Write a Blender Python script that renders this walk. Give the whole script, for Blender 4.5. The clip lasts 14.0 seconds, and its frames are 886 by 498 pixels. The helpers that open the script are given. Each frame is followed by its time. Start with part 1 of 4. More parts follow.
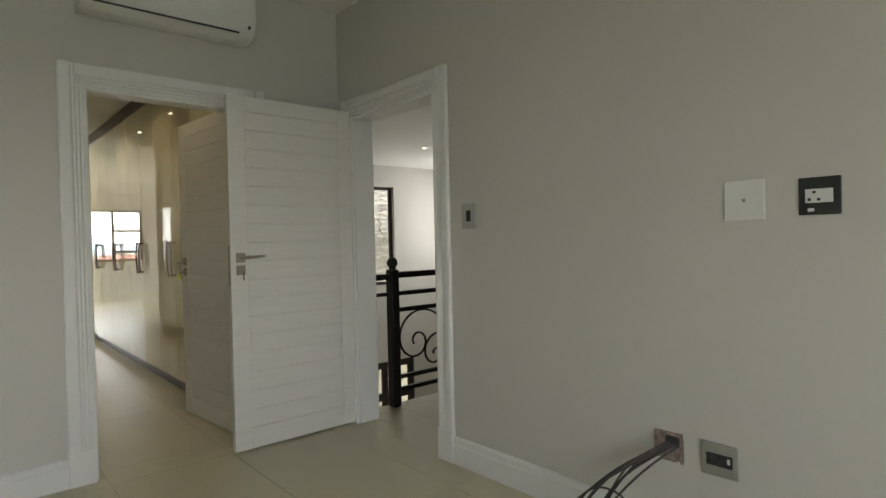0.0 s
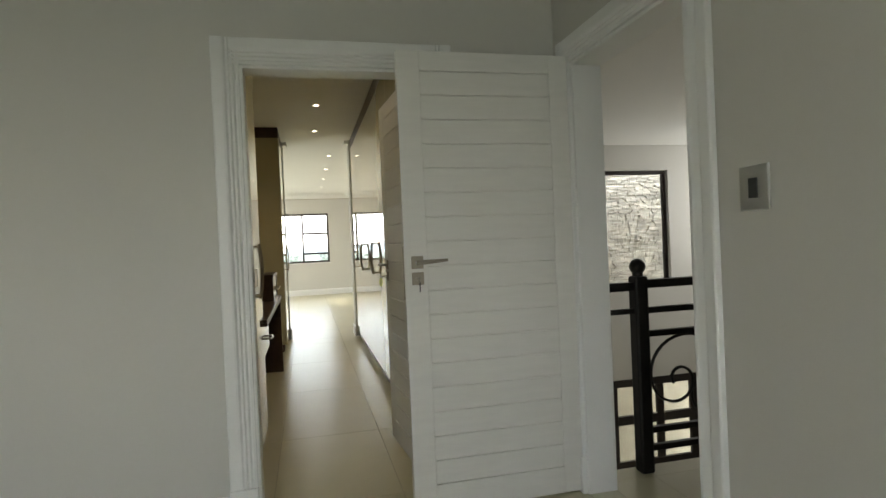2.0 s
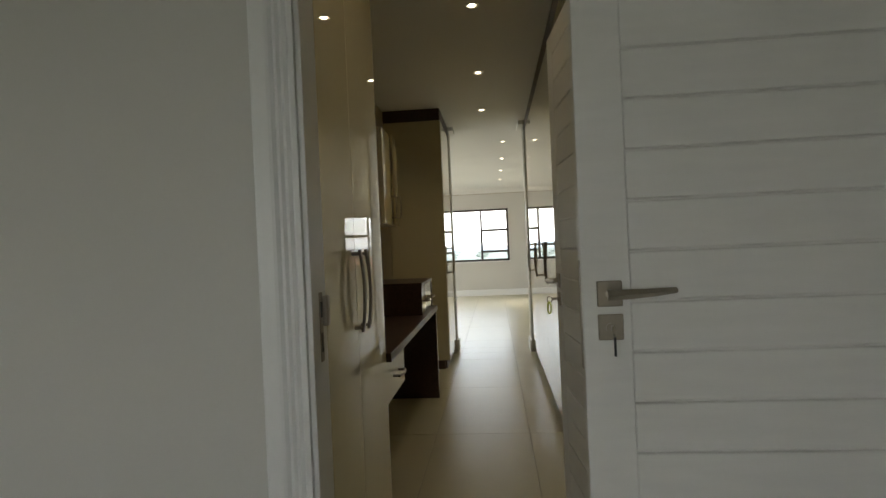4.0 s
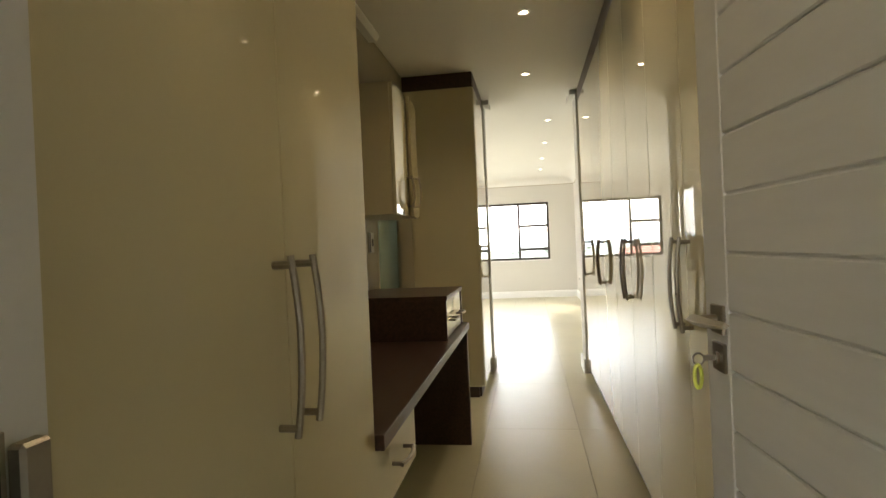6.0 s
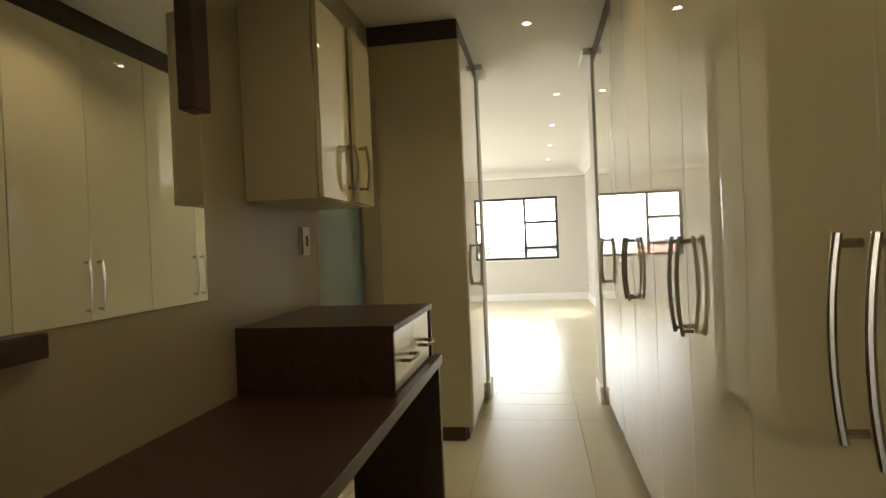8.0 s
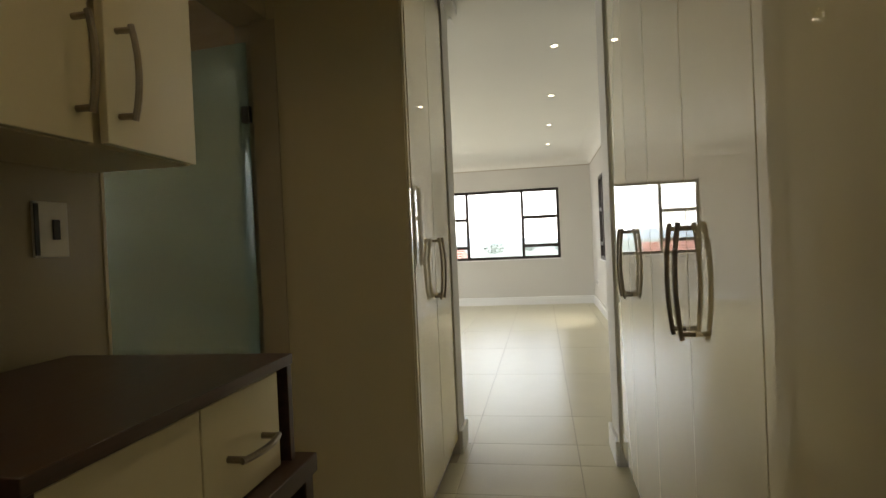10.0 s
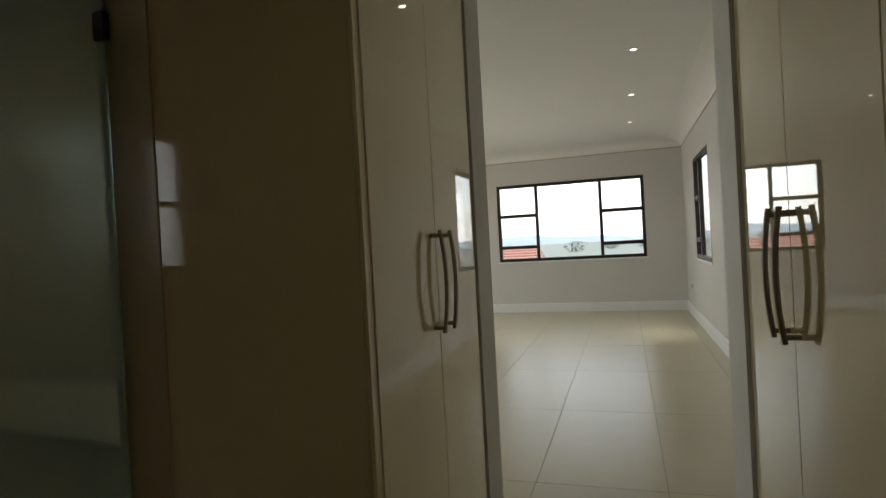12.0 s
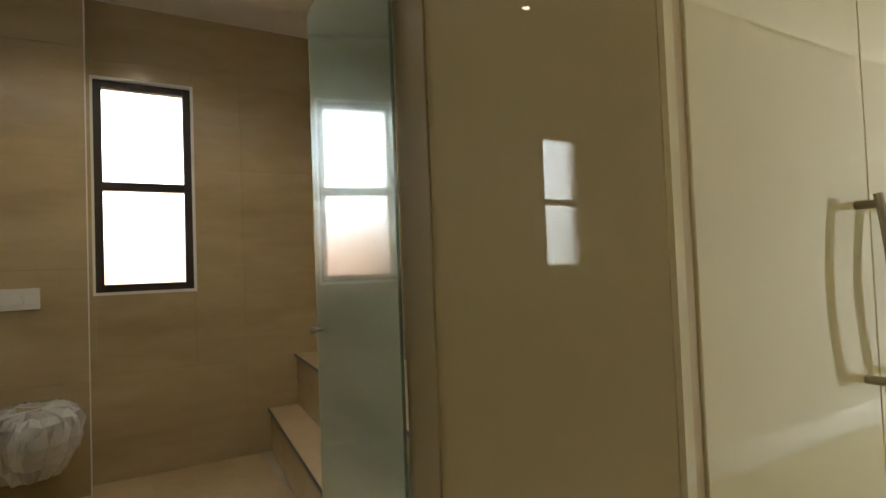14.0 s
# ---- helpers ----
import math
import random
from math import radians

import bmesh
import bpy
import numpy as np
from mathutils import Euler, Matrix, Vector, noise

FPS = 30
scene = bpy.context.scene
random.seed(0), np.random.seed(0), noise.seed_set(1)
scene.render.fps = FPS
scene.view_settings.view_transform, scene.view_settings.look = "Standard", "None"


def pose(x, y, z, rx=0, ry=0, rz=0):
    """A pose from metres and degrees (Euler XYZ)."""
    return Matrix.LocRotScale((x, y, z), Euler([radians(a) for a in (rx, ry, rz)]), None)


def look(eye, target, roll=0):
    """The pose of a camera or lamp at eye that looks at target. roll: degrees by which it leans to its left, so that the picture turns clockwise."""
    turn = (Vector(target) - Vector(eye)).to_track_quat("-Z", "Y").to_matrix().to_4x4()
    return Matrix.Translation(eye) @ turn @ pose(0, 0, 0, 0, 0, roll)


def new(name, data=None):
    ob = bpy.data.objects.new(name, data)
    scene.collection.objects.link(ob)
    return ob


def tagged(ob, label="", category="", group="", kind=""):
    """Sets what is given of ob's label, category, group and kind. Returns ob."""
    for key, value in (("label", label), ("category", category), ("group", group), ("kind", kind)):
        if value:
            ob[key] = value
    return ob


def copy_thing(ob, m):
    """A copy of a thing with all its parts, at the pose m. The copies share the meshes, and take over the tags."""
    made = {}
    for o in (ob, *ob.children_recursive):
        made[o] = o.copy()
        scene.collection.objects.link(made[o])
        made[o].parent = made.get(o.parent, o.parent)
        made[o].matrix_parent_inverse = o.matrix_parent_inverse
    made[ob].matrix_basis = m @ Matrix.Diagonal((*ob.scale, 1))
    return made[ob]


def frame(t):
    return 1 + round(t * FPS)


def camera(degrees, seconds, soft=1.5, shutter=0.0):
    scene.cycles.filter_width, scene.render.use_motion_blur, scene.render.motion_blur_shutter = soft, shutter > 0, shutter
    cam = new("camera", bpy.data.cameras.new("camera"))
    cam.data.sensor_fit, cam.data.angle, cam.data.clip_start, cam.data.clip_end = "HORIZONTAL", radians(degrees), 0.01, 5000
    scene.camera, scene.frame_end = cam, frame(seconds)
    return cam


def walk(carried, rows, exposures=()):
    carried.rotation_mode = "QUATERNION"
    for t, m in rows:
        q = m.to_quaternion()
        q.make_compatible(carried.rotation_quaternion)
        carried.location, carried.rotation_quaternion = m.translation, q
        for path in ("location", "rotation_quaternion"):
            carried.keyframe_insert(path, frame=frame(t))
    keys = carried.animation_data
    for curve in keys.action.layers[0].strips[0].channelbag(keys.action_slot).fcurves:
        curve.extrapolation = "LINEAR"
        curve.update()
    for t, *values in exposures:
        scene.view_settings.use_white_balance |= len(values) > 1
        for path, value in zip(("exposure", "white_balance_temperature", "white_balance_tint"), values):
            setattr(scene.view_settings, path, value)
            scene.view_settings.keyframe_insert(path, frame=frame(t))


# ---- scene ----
cam = camera(75.9, 14.0)
PATH = [
    (0, (0.416, -0.101, 1.174), (1.733, 1.403, 1.143), -1.3),
    (0.5, (0.683, 0.054, 1.155), (1.908, 1.635, 1.119), -1.7),
    (1, (0.932, 0.19, 1.173), (1.842, 1.97, 1.145), -2.0),
    (1.5, (1.088, 0.409, 1.169), (1.755, 2.294, 1.148), -2.1),
    (2, (1.201, 0.647, 1.177), (1.668, 2.592, 1.158), -2.5),
    (2.5, (1.35, 0.934, 1.196), (1.506, 2.928, 1.19), -2.7),
    (3, (1.395, 1.275, 1.192), (1.308, 3.274, 1.19), -2.7),
    (3.5, (1.438, 1.556, 1.204), (1.287, 3.55, 1.201), -2.6),
    (6, (1.329, 2.950, 1.223), (1.029, 4.927, 1.212), -2.5),
    (6.5, (1.350, 3.198, 1.226), (1.040, 5.174, 1.216), -2.5),
    (7, (1.392, 3.472, 1.207), (1.073, 5.446, 1.195), -2.5),
    (7.5, (1.392, 3.735, 1.219), (1.065, 5.708, 1.202), -2.4),
    (8, (1.374, 4.001, 1.226), (1.043, 5.973, 1.207), -2.4),
    (8.5, (1.399, 4.292, 1.204), (1.065, 6.264, 1.182), -2.2),
    (9, (1.419, 4.594, 1.21), (1.083, 6.565, 1.187), -2.4),
    (11.5, (1.472, 6.147, 1.167), (1.088, 8.109, 1.141), -2.8),
    (12, (1.47, 6.362, 1.175), (0.858, 8.266, 1.161), -3.1),
    (12.5, (1.426, 6.582, 1.143), (0.512, 8.361, 1.149), -3.1),
    (13, (1.387, 6.753, 1.139), (0.195, 8.359, 1.161), -3.1),
    (13.5, (1.35, 6.866, 1.138), (-0.126, 8.215, 1.173), -3.0),
    (14, (1.351, 6.907, 1.133), (-0.357, 7.946, 1.198), -2.2),
]
walk(cam, [(t, look(eye, target, roll)) for t, eye, target, roll in PATH],
     exposures=[(0.0, 3.93, 7050, 10), (1.5, 4.05, 7000, 8), (3.0, 3.4, 6850, 9), (3.7, 3.3, 6800, 10), (6.0, 4.4, 7250, 12), (7.0, 4.5, 7300, 12), (8.0, 4.25, 7250, 12), (9.0, 3.95, 7150, 12),
                (11.5, 2.5, 6900, 12), (12.0, 2.4, 6850, 12), (12.5, 3.05, 6750, 13), (13.0, 3.75, 6700, 11), (13.5, 4.2, 6550, 11), (14.0, 4.45, 6850, 8)])

# ---------------- light ----------------
world = bpy.data.worlds.new("world")
scene.world = world
world.use_nodes = True
wn = world.node_tree.nodes
sky = wn.new("ShaderNodeTexSky")
sky.sky_type = "NISHITA"
sky.sun_disc = False
sky.sun_elevation = radians(72)
sky.sun_rotation = radians(100)
sky.air_density = 1.0
sky.dust_density = 1.5
# thin even cloud over the sky
cloud = wn.new("ShaderNodeMix")
cloud.data_type = "RGBA"
cloud.inputs[0].default_value = 0.75
cloud.inputs[7].default_value = (3.6, 3.7, 3.85, 1)
world.node_tree.links.new(sky.outputs[0], cloud.inputs[6])
world.node_tree.links.new(cloud.outputs[2], wn["Background"].inputs[0])
wn["Background"].inputs[1].default_value = 0.15


def lamp(name, kind, m, energy, color, **values):
    data = bpy.data.lights.new(name, kind)
    data.energy, data.color = energy, color
    if kind == "SUN":
        data.angle = values["angle"]
    if kind == "AREA":
        data.shape, data.size, data.size_y = "RECTANGLE", values["w"], values["h"]
    if kind == "SPOT":
        data.spot_size, data.spot_blend, data.shadow_soft_size = radians(values["cone"]), 0.6, 0.03
    ob = new(name, data)
    ob.matrix_world = m
    return ob


lamp("sun", "SUN", look((9, 4, 30), (0, 6, 0)), 0.4, (1.0, 0.96, 0.9), angle=radians(30))
# sky-coloured fill lamps added out of view; openings assumed, the landing lamp has none
lamp("fill_light_bedroom_back", "AREA", look((-0.2, -2.94, 1.5), (-0.2, 0, 0.5)), 0.5, (0.86, 0.93, 1.0), w=2.6, h=1.3)
lamp("fill_light_landing", "AREA", look((8.9, 7.6, 1.5), (5, 6.4, 1.3)), 6.5, (0.95, 0.97, 1.0), w=1.8, h=1.6)
lamp("fill_light_far_room", "AREA", look((-3.1, 12.4, 1.45), (0, 12.4, 1.2)), 8.5, (0.93, 0.97, 1.0), w=2.6, h=1.3)


# ---------------- materials ----------------
def material(name, base, rough=0.5, metal=0.0, vary=0.06, scale=3.0, fine=60.0, bump=0.05, coat=0.0, stretch=(1, 1, 1),
             tint=None, specular=0.5, rough_vary=0.06, per_piece=0.0, bump_dist=0.004, island=False):
    m = bpy.data.materials.new(name)
    m.use_nodes = True
    n, l = m.node_tree.nodes, m.node_tree.links
    b = n["Principled BSDF"]
    geo = n.new("ShaderNodeNewGeometry")
    mp = n.new("ShaderNodeMapping")
    mp.inputs["Scale"].default_value = stretch
    mp.inputs["Location"].default_value = (3.73, 1.31, 0.417)
    l.new(geo.outputs["Position"], mp.inputs["Vector"])
    big, small = n.new("ShaderNodeTexNoise"), n.new("ShaderNodeTexNoise")
    big.inputs["Scale"].default_value, big.inputs["Detail"].default_value = scale, 5
    small.inputs["Scale"].default_value, small.inputs["Detail"].default_value = fine, 3
    l.new(mp.outputs[0], big.inputs["Vector"])
    l.new(mp.outputs[0], small.inputs["Vector"])
    ramp = n.new("ShaderNodeMix")
    ramp.data_type = "RGBA"
    low = tint or tuple(c * (1 - vary * 2) for c in base)
    high = tuple(min(1, c * (1 + vary)) for c in base)
    ramp.inputs[6].default_value, ramp.inputs[7].default_value = (*low, 1), (*high, 1)
    add = n.new("ShaderNodeMath")
    add.operation = "MULTIPLY_ADD"
    l.new(small.outputs[0], add.inputs[0])
    add.inputs[1].default_value = 0.35
    l.new(big.outputs[0], add.inputs[2])
    fit_range = n.new("ShaderNodeMapRange")
    fit_range.inputs[1].default_value, fit_range.inputs[2].default_value = 0.45, 0.9
    l.new(add.outputs[0], fit_range.inputs[0])
    l.new(fit_range.outputs[0], ramp.inputs[0])
    colour = ramp.outputs[2]
    if per_piece:
        info, hue = n.new("ShaderNodeObjectInfo"), n.new("ShaderNodeHueSaturation")
        rng = n.new("ShaderNodeMapRange")
        rng.inputs[3].default_value, rng.inputs[4].default_value = 1 - per_piece, 1 + per_piece
        l.new(geo.outputs["Random Per Island"] if island else info.outputs["Random"], rng.inputs[0])
        l.new(rng.outputs[0], hue.inputs["Value"])
        l.new(colour, hue.inputs["Color"])
        colour = hue.outputs[0]
    l.new(colour, b.inputs["Base Color"])
    rr = n.new("ShaderNodeMapRange")
    rr.inputs[3].default_value, rr.inputs[4].default_value = max(0.01, rough - rough_vary), min(1, rough + rough_vary)
    l.new(big.outputs[0], rr.inputs[0])
    l.new(rr.outputs[0], b.inputs["Roughness"])
    b.inputs["Metallic"].default_value = metal
    b.inputs["Specular IOR Level"].default_value = specular
    b.inputs["Coat Weight"].default_value = coat
    b.inputs["Coat Roughness"].default_value = 0.006
    if bump:
        bp = n.new("ShaderNodeBump")
        bp.inputs["Strength"].default_value, bp.inputs["Distance"].default_value = bump, bump_dist
        l.new(small.outputs[0], bp.inputs["Height"])
        l.new(bp.outputs[0], b.inputs["Normal"])
    return m


def glass_material(name, color, rough, ior=1.45):
    m = bpy.data.materials.new(name)
    m.use_nodes = True
    b = m.node_tree.nodes["Principled BSDF"]
    b.inputs["Base Color"].default_value = (*color, 1)
    b.inputs["Roughness"].default_value = rough
    b.inputs["IOR"].default_value = ior
    b.inputs["Transmission Weight"].default_value = 1.0
    return m


def glow(name, color, strength):
    m = bpy.data.materials.new(name)
    m.use_nodes = True
    b = m.node_tree.nodes["Principled BSDF"]
    b.inputs["Emission Color"].default_value = (*color, 1)
    b.inputs["Emission Strength"].default_value = strength
    return m


M_WALL = material("wall_paint", (0.60, 0.585, 0.54), 0.62, vary=0.015, scale=0.9, fine=220, bump=0.12, bump_dist=0.001)
M_CEIL = material("ceiling_paint", (0.80, 0.79, 0.75), 0.8, vary=0.015, scale=0.7, fine=150, bump=0.06, bump_dist=0.001)
M_TRIM = material("trim_white_enamel", (0.78, 0.78, 0.76), 0.35, vary=0.015, scale=2, fine=90, bump=0.03, bump_dist=0.001)
M_DOOR = material("door_white_enamel", (0.74, 0.73, 0.69), 0.38, vary=0.02, scale=2, fine=80, bump=0.04, stretch=(3, 3, 20), bump_dist=0.001)
M_CREAM = material("cream_gloss_board", (0.67, 0.615, 0.415), 0.01, vary=0.015, scale=1.2, fine=14, bump=0.0, coat=0.5, rough_vary=0.004, bump_dist=0.0006)
M_EDGE = material("beige_edging", (0.50, 0.40, 0.27), 0.4, vary=0.05, fine=60)
M_CARCASS = material("beige_melamine", (0.58, 0.515, 0.345), 0.35, vary=0.03, scale=2, fine=90, bump=0.03, bump_dist=0.001)
M_SIDE = material("beige_gloss_panel", (0.52, 0.465, 0.295), 0.30, vary=0.02, scale=1.4, fine=10, bump=0.0, coat=1.0, rough_vary=0.02, bump_dist=0.0006)
M_WENGE = material("dark_wenge_board", (0.060, 0.031, 0.022), 0.34, vary=0.25, scale=7, fine=60, bump=0.15, stretch=(9, 0.6, 9), tint=(0.034, 0.018, 0.013), bump_dist=0.001)
M_STEEL = material("brushed_nickel", (0.37, 0.33, 0.27), 0.30, metal=1.0, vary=0.05, scale=20, fine=200, bump=0.05, bump_dist=0.0005)
M_CHROME = material("dark_chrome", (0.12, 0.12, 0.12), 0.15, metal=1.0, vary=0.03, fine=200, bump=0.0)
M_TAUPE = material("satin_taupe_paint", (0.38, 0.335, 0.225), 0.38, vary=0.02, scale=0.9, fine=220, bump=0.08, bump_dist=0.001, coat=0.15)
M_PLATE = material("silver_plate", (0.46, 0.46, 0.44), 0.38, metal=0.7, vary=0.04, scale=20, fine=200, bump=0.03, bump_dist=0.0005)
M_WHITE = material("white_plastic", (0.74, 0.74, 0.71), 0.35, vary=0.02, scale=6, fine=80, bump=0.0)
M_DARK = material("dark_plastic", (0.03, 0.032, 0.032), 0.45, vary=0.1, fine=80)
M_IRON = material("black_wrought_iron", (0.012, 0.011, 0.010), 0.45, metal=0.3, vary=0.2, scale=15, fine=90, bump=0.3, bump_dist=0.002)
M_ALU = material("bronze_aluminium", (0.035, 0.028, 0.025), 0.4, metal=0.4, vary=0.08, scale=9, fine=120, bump=0.02)
M_TILE = material("porcelain_tile", (0.60, 0.555, 0.395), 0.30, vary=0.035, scale=0.9, fine=5, bump=0.0, specular=0.5, rough_vary=0.04, per_piece=0.02, bump_dist=0.001)
M_GROUT = material("grout", (0.40, 0.35, 0.26), 0.85, vary=0.1, fine=90)
M_MARBLE = material("beige_veined_wall_tile", (0.49, 0.395, 0.25), 0.2, vary=0.08, scale=1.6, fine=9, bump=0.02, stretch=(0.5, 0.5, 2.2), tint=(0.405, 0.315, 0.185), per_piece=0.004, bump_dist=0.001)
M_BFLOOR = material("bath_floor_tile", (0.60, 0.47, 0.30), 0.25, vary=0.06, scale=2, fine=20, bump=0.02, per_piece=0.02)
M_CERAMIC = material("white_ceramic", (0.78, 0.78, 0.76), 0.08, vary=0.01, bump=0.0, coat=0.4)
M_STONE = material("ledge_stone", (0.43, 0.395, 0.335), 0.85, vary=0.15, scale=5, fine=40, bump=0.6, per_piece=0.28, bump_dist=0.01)
M_STONE_REST = material("ledge_stone_rest", (0.43, 0.395, 0.335), 0.85, vary=0.15, scale=5, fine=40, bump=0.6, per_piece=0.28, bump_dist=0.01, island=True)
M_ROOF = material("red_roof_tile", (0.38, 0.20, 0.16), 0.8, vary=0.12, scale=3, fine=20, bump=0.2)
# foliage and hill base colours are greyed and blued to paint in distance haze
M_GREEN = material("haze_tinted_foliage", (0.17, 0.20, 0.17), 0.9, vary=0.3, scale=0.08, fine=0.8, bump=0.0, tint=(0.09, 0.115, 0.095))
M_GROUND = material("dry_ground", (0.13, 0.15, 0.13), 0.9, vary=0.2, scale=0.02, fine=0.4, bump=0.0, tint=(0.09, 0.115, 0.10))
M_HILL = material("haze_tinted_hill", (0.22, 0.27, 0.30), 1.0, vary=0.1, scale=0.004, fine=0.05, bump=0.0)
M_BRICKWALL = material("orange_plaster", (0.55, 0.30, 0.17), 0.9, vary=0.08, scale=1.0, fine=20, bump=0.2)
M_CABLE = material("grey_cable", (0.055, 0.045, 0.04), 0.5, vary=0.2, scale=30, fine=80, bump=0.0)
M_PLASTER = material("broken_plaster", (0.34, 0.27, 0.24), 0.95, vary=0.3, scale=40, fine=150, bump=0.8, bump_dist=0.004)
M_KEYTAG = material("yellow_key_tag", (0.62, 0.66, 0.10), 0.35, vary=0.03, bump=0.0)
M_MIRROR = material("mirror_silver", (0.86, 0.88, 0.86), 0.01, metal=1.0, vary=0.0, bump=0.0, rough_vary=0.0)
M_GLASS = glass_material("clear_glass", (0.96, 0.98, 0.97), 0.0)
M_FROST = glass_material("frosted_pane", (0.95, 0.96, 0.95), 0.35)
M_TEAL = glass_material("frosted_teal_door_glass", (0.60, 0.80, 0.75), 0.22, 1.12)
M_SIDE.node_tree.nodes["Principled BSDF"].inputs["Specular IOR Level"].default_value = 0.1
M_TEAL.node_tree.nodes["Principled BSDF"].inputs["Coat Weight"].default_value = 0.5
M_TEAL.node_tree.nodes["Principled BSDF"].inputs["Transmission Weight"].default_value = 0.84
M_TEAL.node_tree.nodes["Principled BSDF"].inputs["Coat Roughness"].default_value = 0.003
M_WRAP = glass_material("clear_plastic_wrap", (0.85, 0.85, 0.84), 0.15, 1.3)
_w = M_WRAP.node_tree.nodes["Principled BSDF"].inputs
_w["Transmission Weight"].default_value, _w["Coat Weight"].default_value = 0.45, 0.8
M_LED = glow("downlight_lens", (1.0, 0.86, 0.62), 1.0)


# ---------------- mesh helpers ----------------
def box(bm, x0, x1, y0, y1, z0, z1, bevel=0.0, segments=1):
    v = [bm.verts.new((x, y, z)) for z in (z0, z1) for y in (y0, y1) for x in (x0, x1)]
    fs = [bm.faces.new([v[i] for i in f]) for f in ((0, 2, 3, 1), (4, 5, 7, 6), (0, 1, 5, 4), (1, 3, 7, 5), (3, 2, 6, 7), (2, 0, 4, 6))]
    if bevel:
        edges = {e for f in fs for e in f.edges}
        bmesh.ops.bevel(bm, geom=list(edges), offset=bevel, segments=segments, affect="EDGES", profile=0.5)
    return bm


def one_box(*a, **k):
    return box(bmesh.new(), *a, **k)


def tube(bm, pts, r, n=8, flat=1.0):
    """A round bar along a line of points; flat squeezes its section."""
    pts = [Vector(p) for p in pts]
    rings = []
    side = None
    for i, p in enumerate(pts):
        d = (pts[min(i + 1, len(pts) - 1)] - pts[max(i - 1, 0)]).normalized()
        if side is None:
            side = d.cross(Vector((0, 0, 1)) if abs(d.z) < 0.9 else Vector((0, 1, 0))).normalized()
        side = (side - d * side.dot(d)).normalized()
        up = d.cross(side)
        rad = r[i] if isinstance(r, (list, tuple)) else r
        rings.append([bm.verts.new(p + side * (rad * math.cos(a)) + up * (rad * flat * math.sin(a))) for a in (2 * math.pi * k / n for k in range(n))])
    for a, b in zip(rings, rings[1:]):
        for k in range(n):
            bm.faces.new((a[k], a[(k + 1) % n], b[(k + 1) % n], b[k]))
    bm.faces.new(rings[0][::-1])
    bm.faces.new(rings[-1])
    return bm


def prism(bm, outline, axis, a, b):
    """An outline of (u, v) pushed along an axis from a to b."""
    def at(u, v, w):
        return {"x": (w, u, v), "y": (u, w, v), "z": (u, v, w)}[axis]
    p, q = ([bm.verts.new(at(u, v, w)) for u, v in outline] for w in (a, b))
    k = len(outline)
    for i in range(k):
        bm.faces.new((p[i], p[(i + 1) % k], q[(i + 1) % k], q[i]))
    bm.faces.new(p[::-1])
    bm.faces.new(q)
    return bm


def finish(name, bm, mat, smooth=False):
    bmesh.ops.recalc_face_normals(bm, faces=bm.faces)
    me = bpy.data.meshes.new(name)
    bm.to_mesh(me)
    bm.free()
    me.materials.append(mat)
    if smooth:
        for p in me.polygons:
            p.use_smooth = True
        me.set_sharp_from_angle(angle=radians(40))
    return me


def part(name, bm, mat, parent, label="", smooth=False):
    ob = new(name, finish(name, bm, mat, smooth))
    ob.parent = parent
    if label:
        tagged(ob, label)
    return ob


def thing(name, place, label, category, group="", turn=0, kind=""):
    ob = new(name)
    ob.empty_display_size = 0.1
    ob.matrix_world = pose(*place, 0, 0, turn)
    return tagged(ob, label, category, group, kind)


def single(name, bm, mat, label, category, group="", smooth=False, kind=""):
    return tagged(new(name, finish(name, bm, mat, smooth)), label, category, group, kind)


def structure(name, bm, mat, label, category):
    return tagged(new(name, finish(name, bm, mat)), label, category, "", "structure")


def wall_boxes(bm, axis, a, b, u0, u1, z0, z1, holes=()):
    """A wall across axis from a to b, from u0 to u1, with openings (u0, u1, z0, z1)."""
    us = sorted({u0, u1, *(h[0] for h in holes), *(h[1] for h in holes)})
    for p, q in zip(us, us[1:]):
        spans, low = sorted((h[2], h[3]) for h in holes if h[0] <= p and h[1] >= q), z0
        for s, e in spans + [(z1, z1)]:
            if s > low + 1e-6:
                box(bm, a, b, p, q, low, s) if axis == "x" else box(bm, p, q, a, b, low, s)
            low = max(low, e)
    return bm


# ---------------- plan ----------------
WALL_A, WALL_A2 = 3.211, 3.322          # wall with the door into the dressing room
WALL_B, WALL_B2 = 2.412, 2.55          # wall with the door onto the landing
H1, H2 = 2.69, 2.60                   # ceilings
X_MIR = 0.362                          # mirror wall of the dressing room
X_L, X_R = 0.92, 1.812                  # fronts of the cupboards
Y_END, Y_END2 = 8.57, 8.575
Y_W, Y_W2 = 8.40, 8.612
Y_E = 8.27             # wall ends between dressing room and far room
Y_FAR = 15.634
X_FAR = 2.335
D1 = (0.957, 1.775)                    # door openings
D2 = (2.225, 3.03)
D_TOP = 1.976
BATH_X, BATH_Y0, BATH_Y1 = -2.4, 3.55, 8.7

structure("wall_room_south", wall_boxes(bmesh.new(), "y", -3.14, -3.0, -2.4, WALL_B, 0, H1, [(-1.5, 1.1, 0.85, 2.15)]), M_WALL, "painted wall behind the walk with a wide window opening", "wall")
structure("wall_room_west", wall_boxes(bmesh.new(), "x", -2.4, -2.26, -3.0, WALL_A, 0, H1), M_WALL, "plain greige painted bedroom wall", "wall")
structure("wall_dressing_south", wall_boxes(bmesh.new(), "y", WALL_A, WALL_A2, -2.4, WALL_B, 0, H1, [(D1[0] - 0.02, D1[1] + 0.02, 0, D_TOP + 0.02)]), M_WALL, "greige painted wall with the dressing room doorway", "wall")
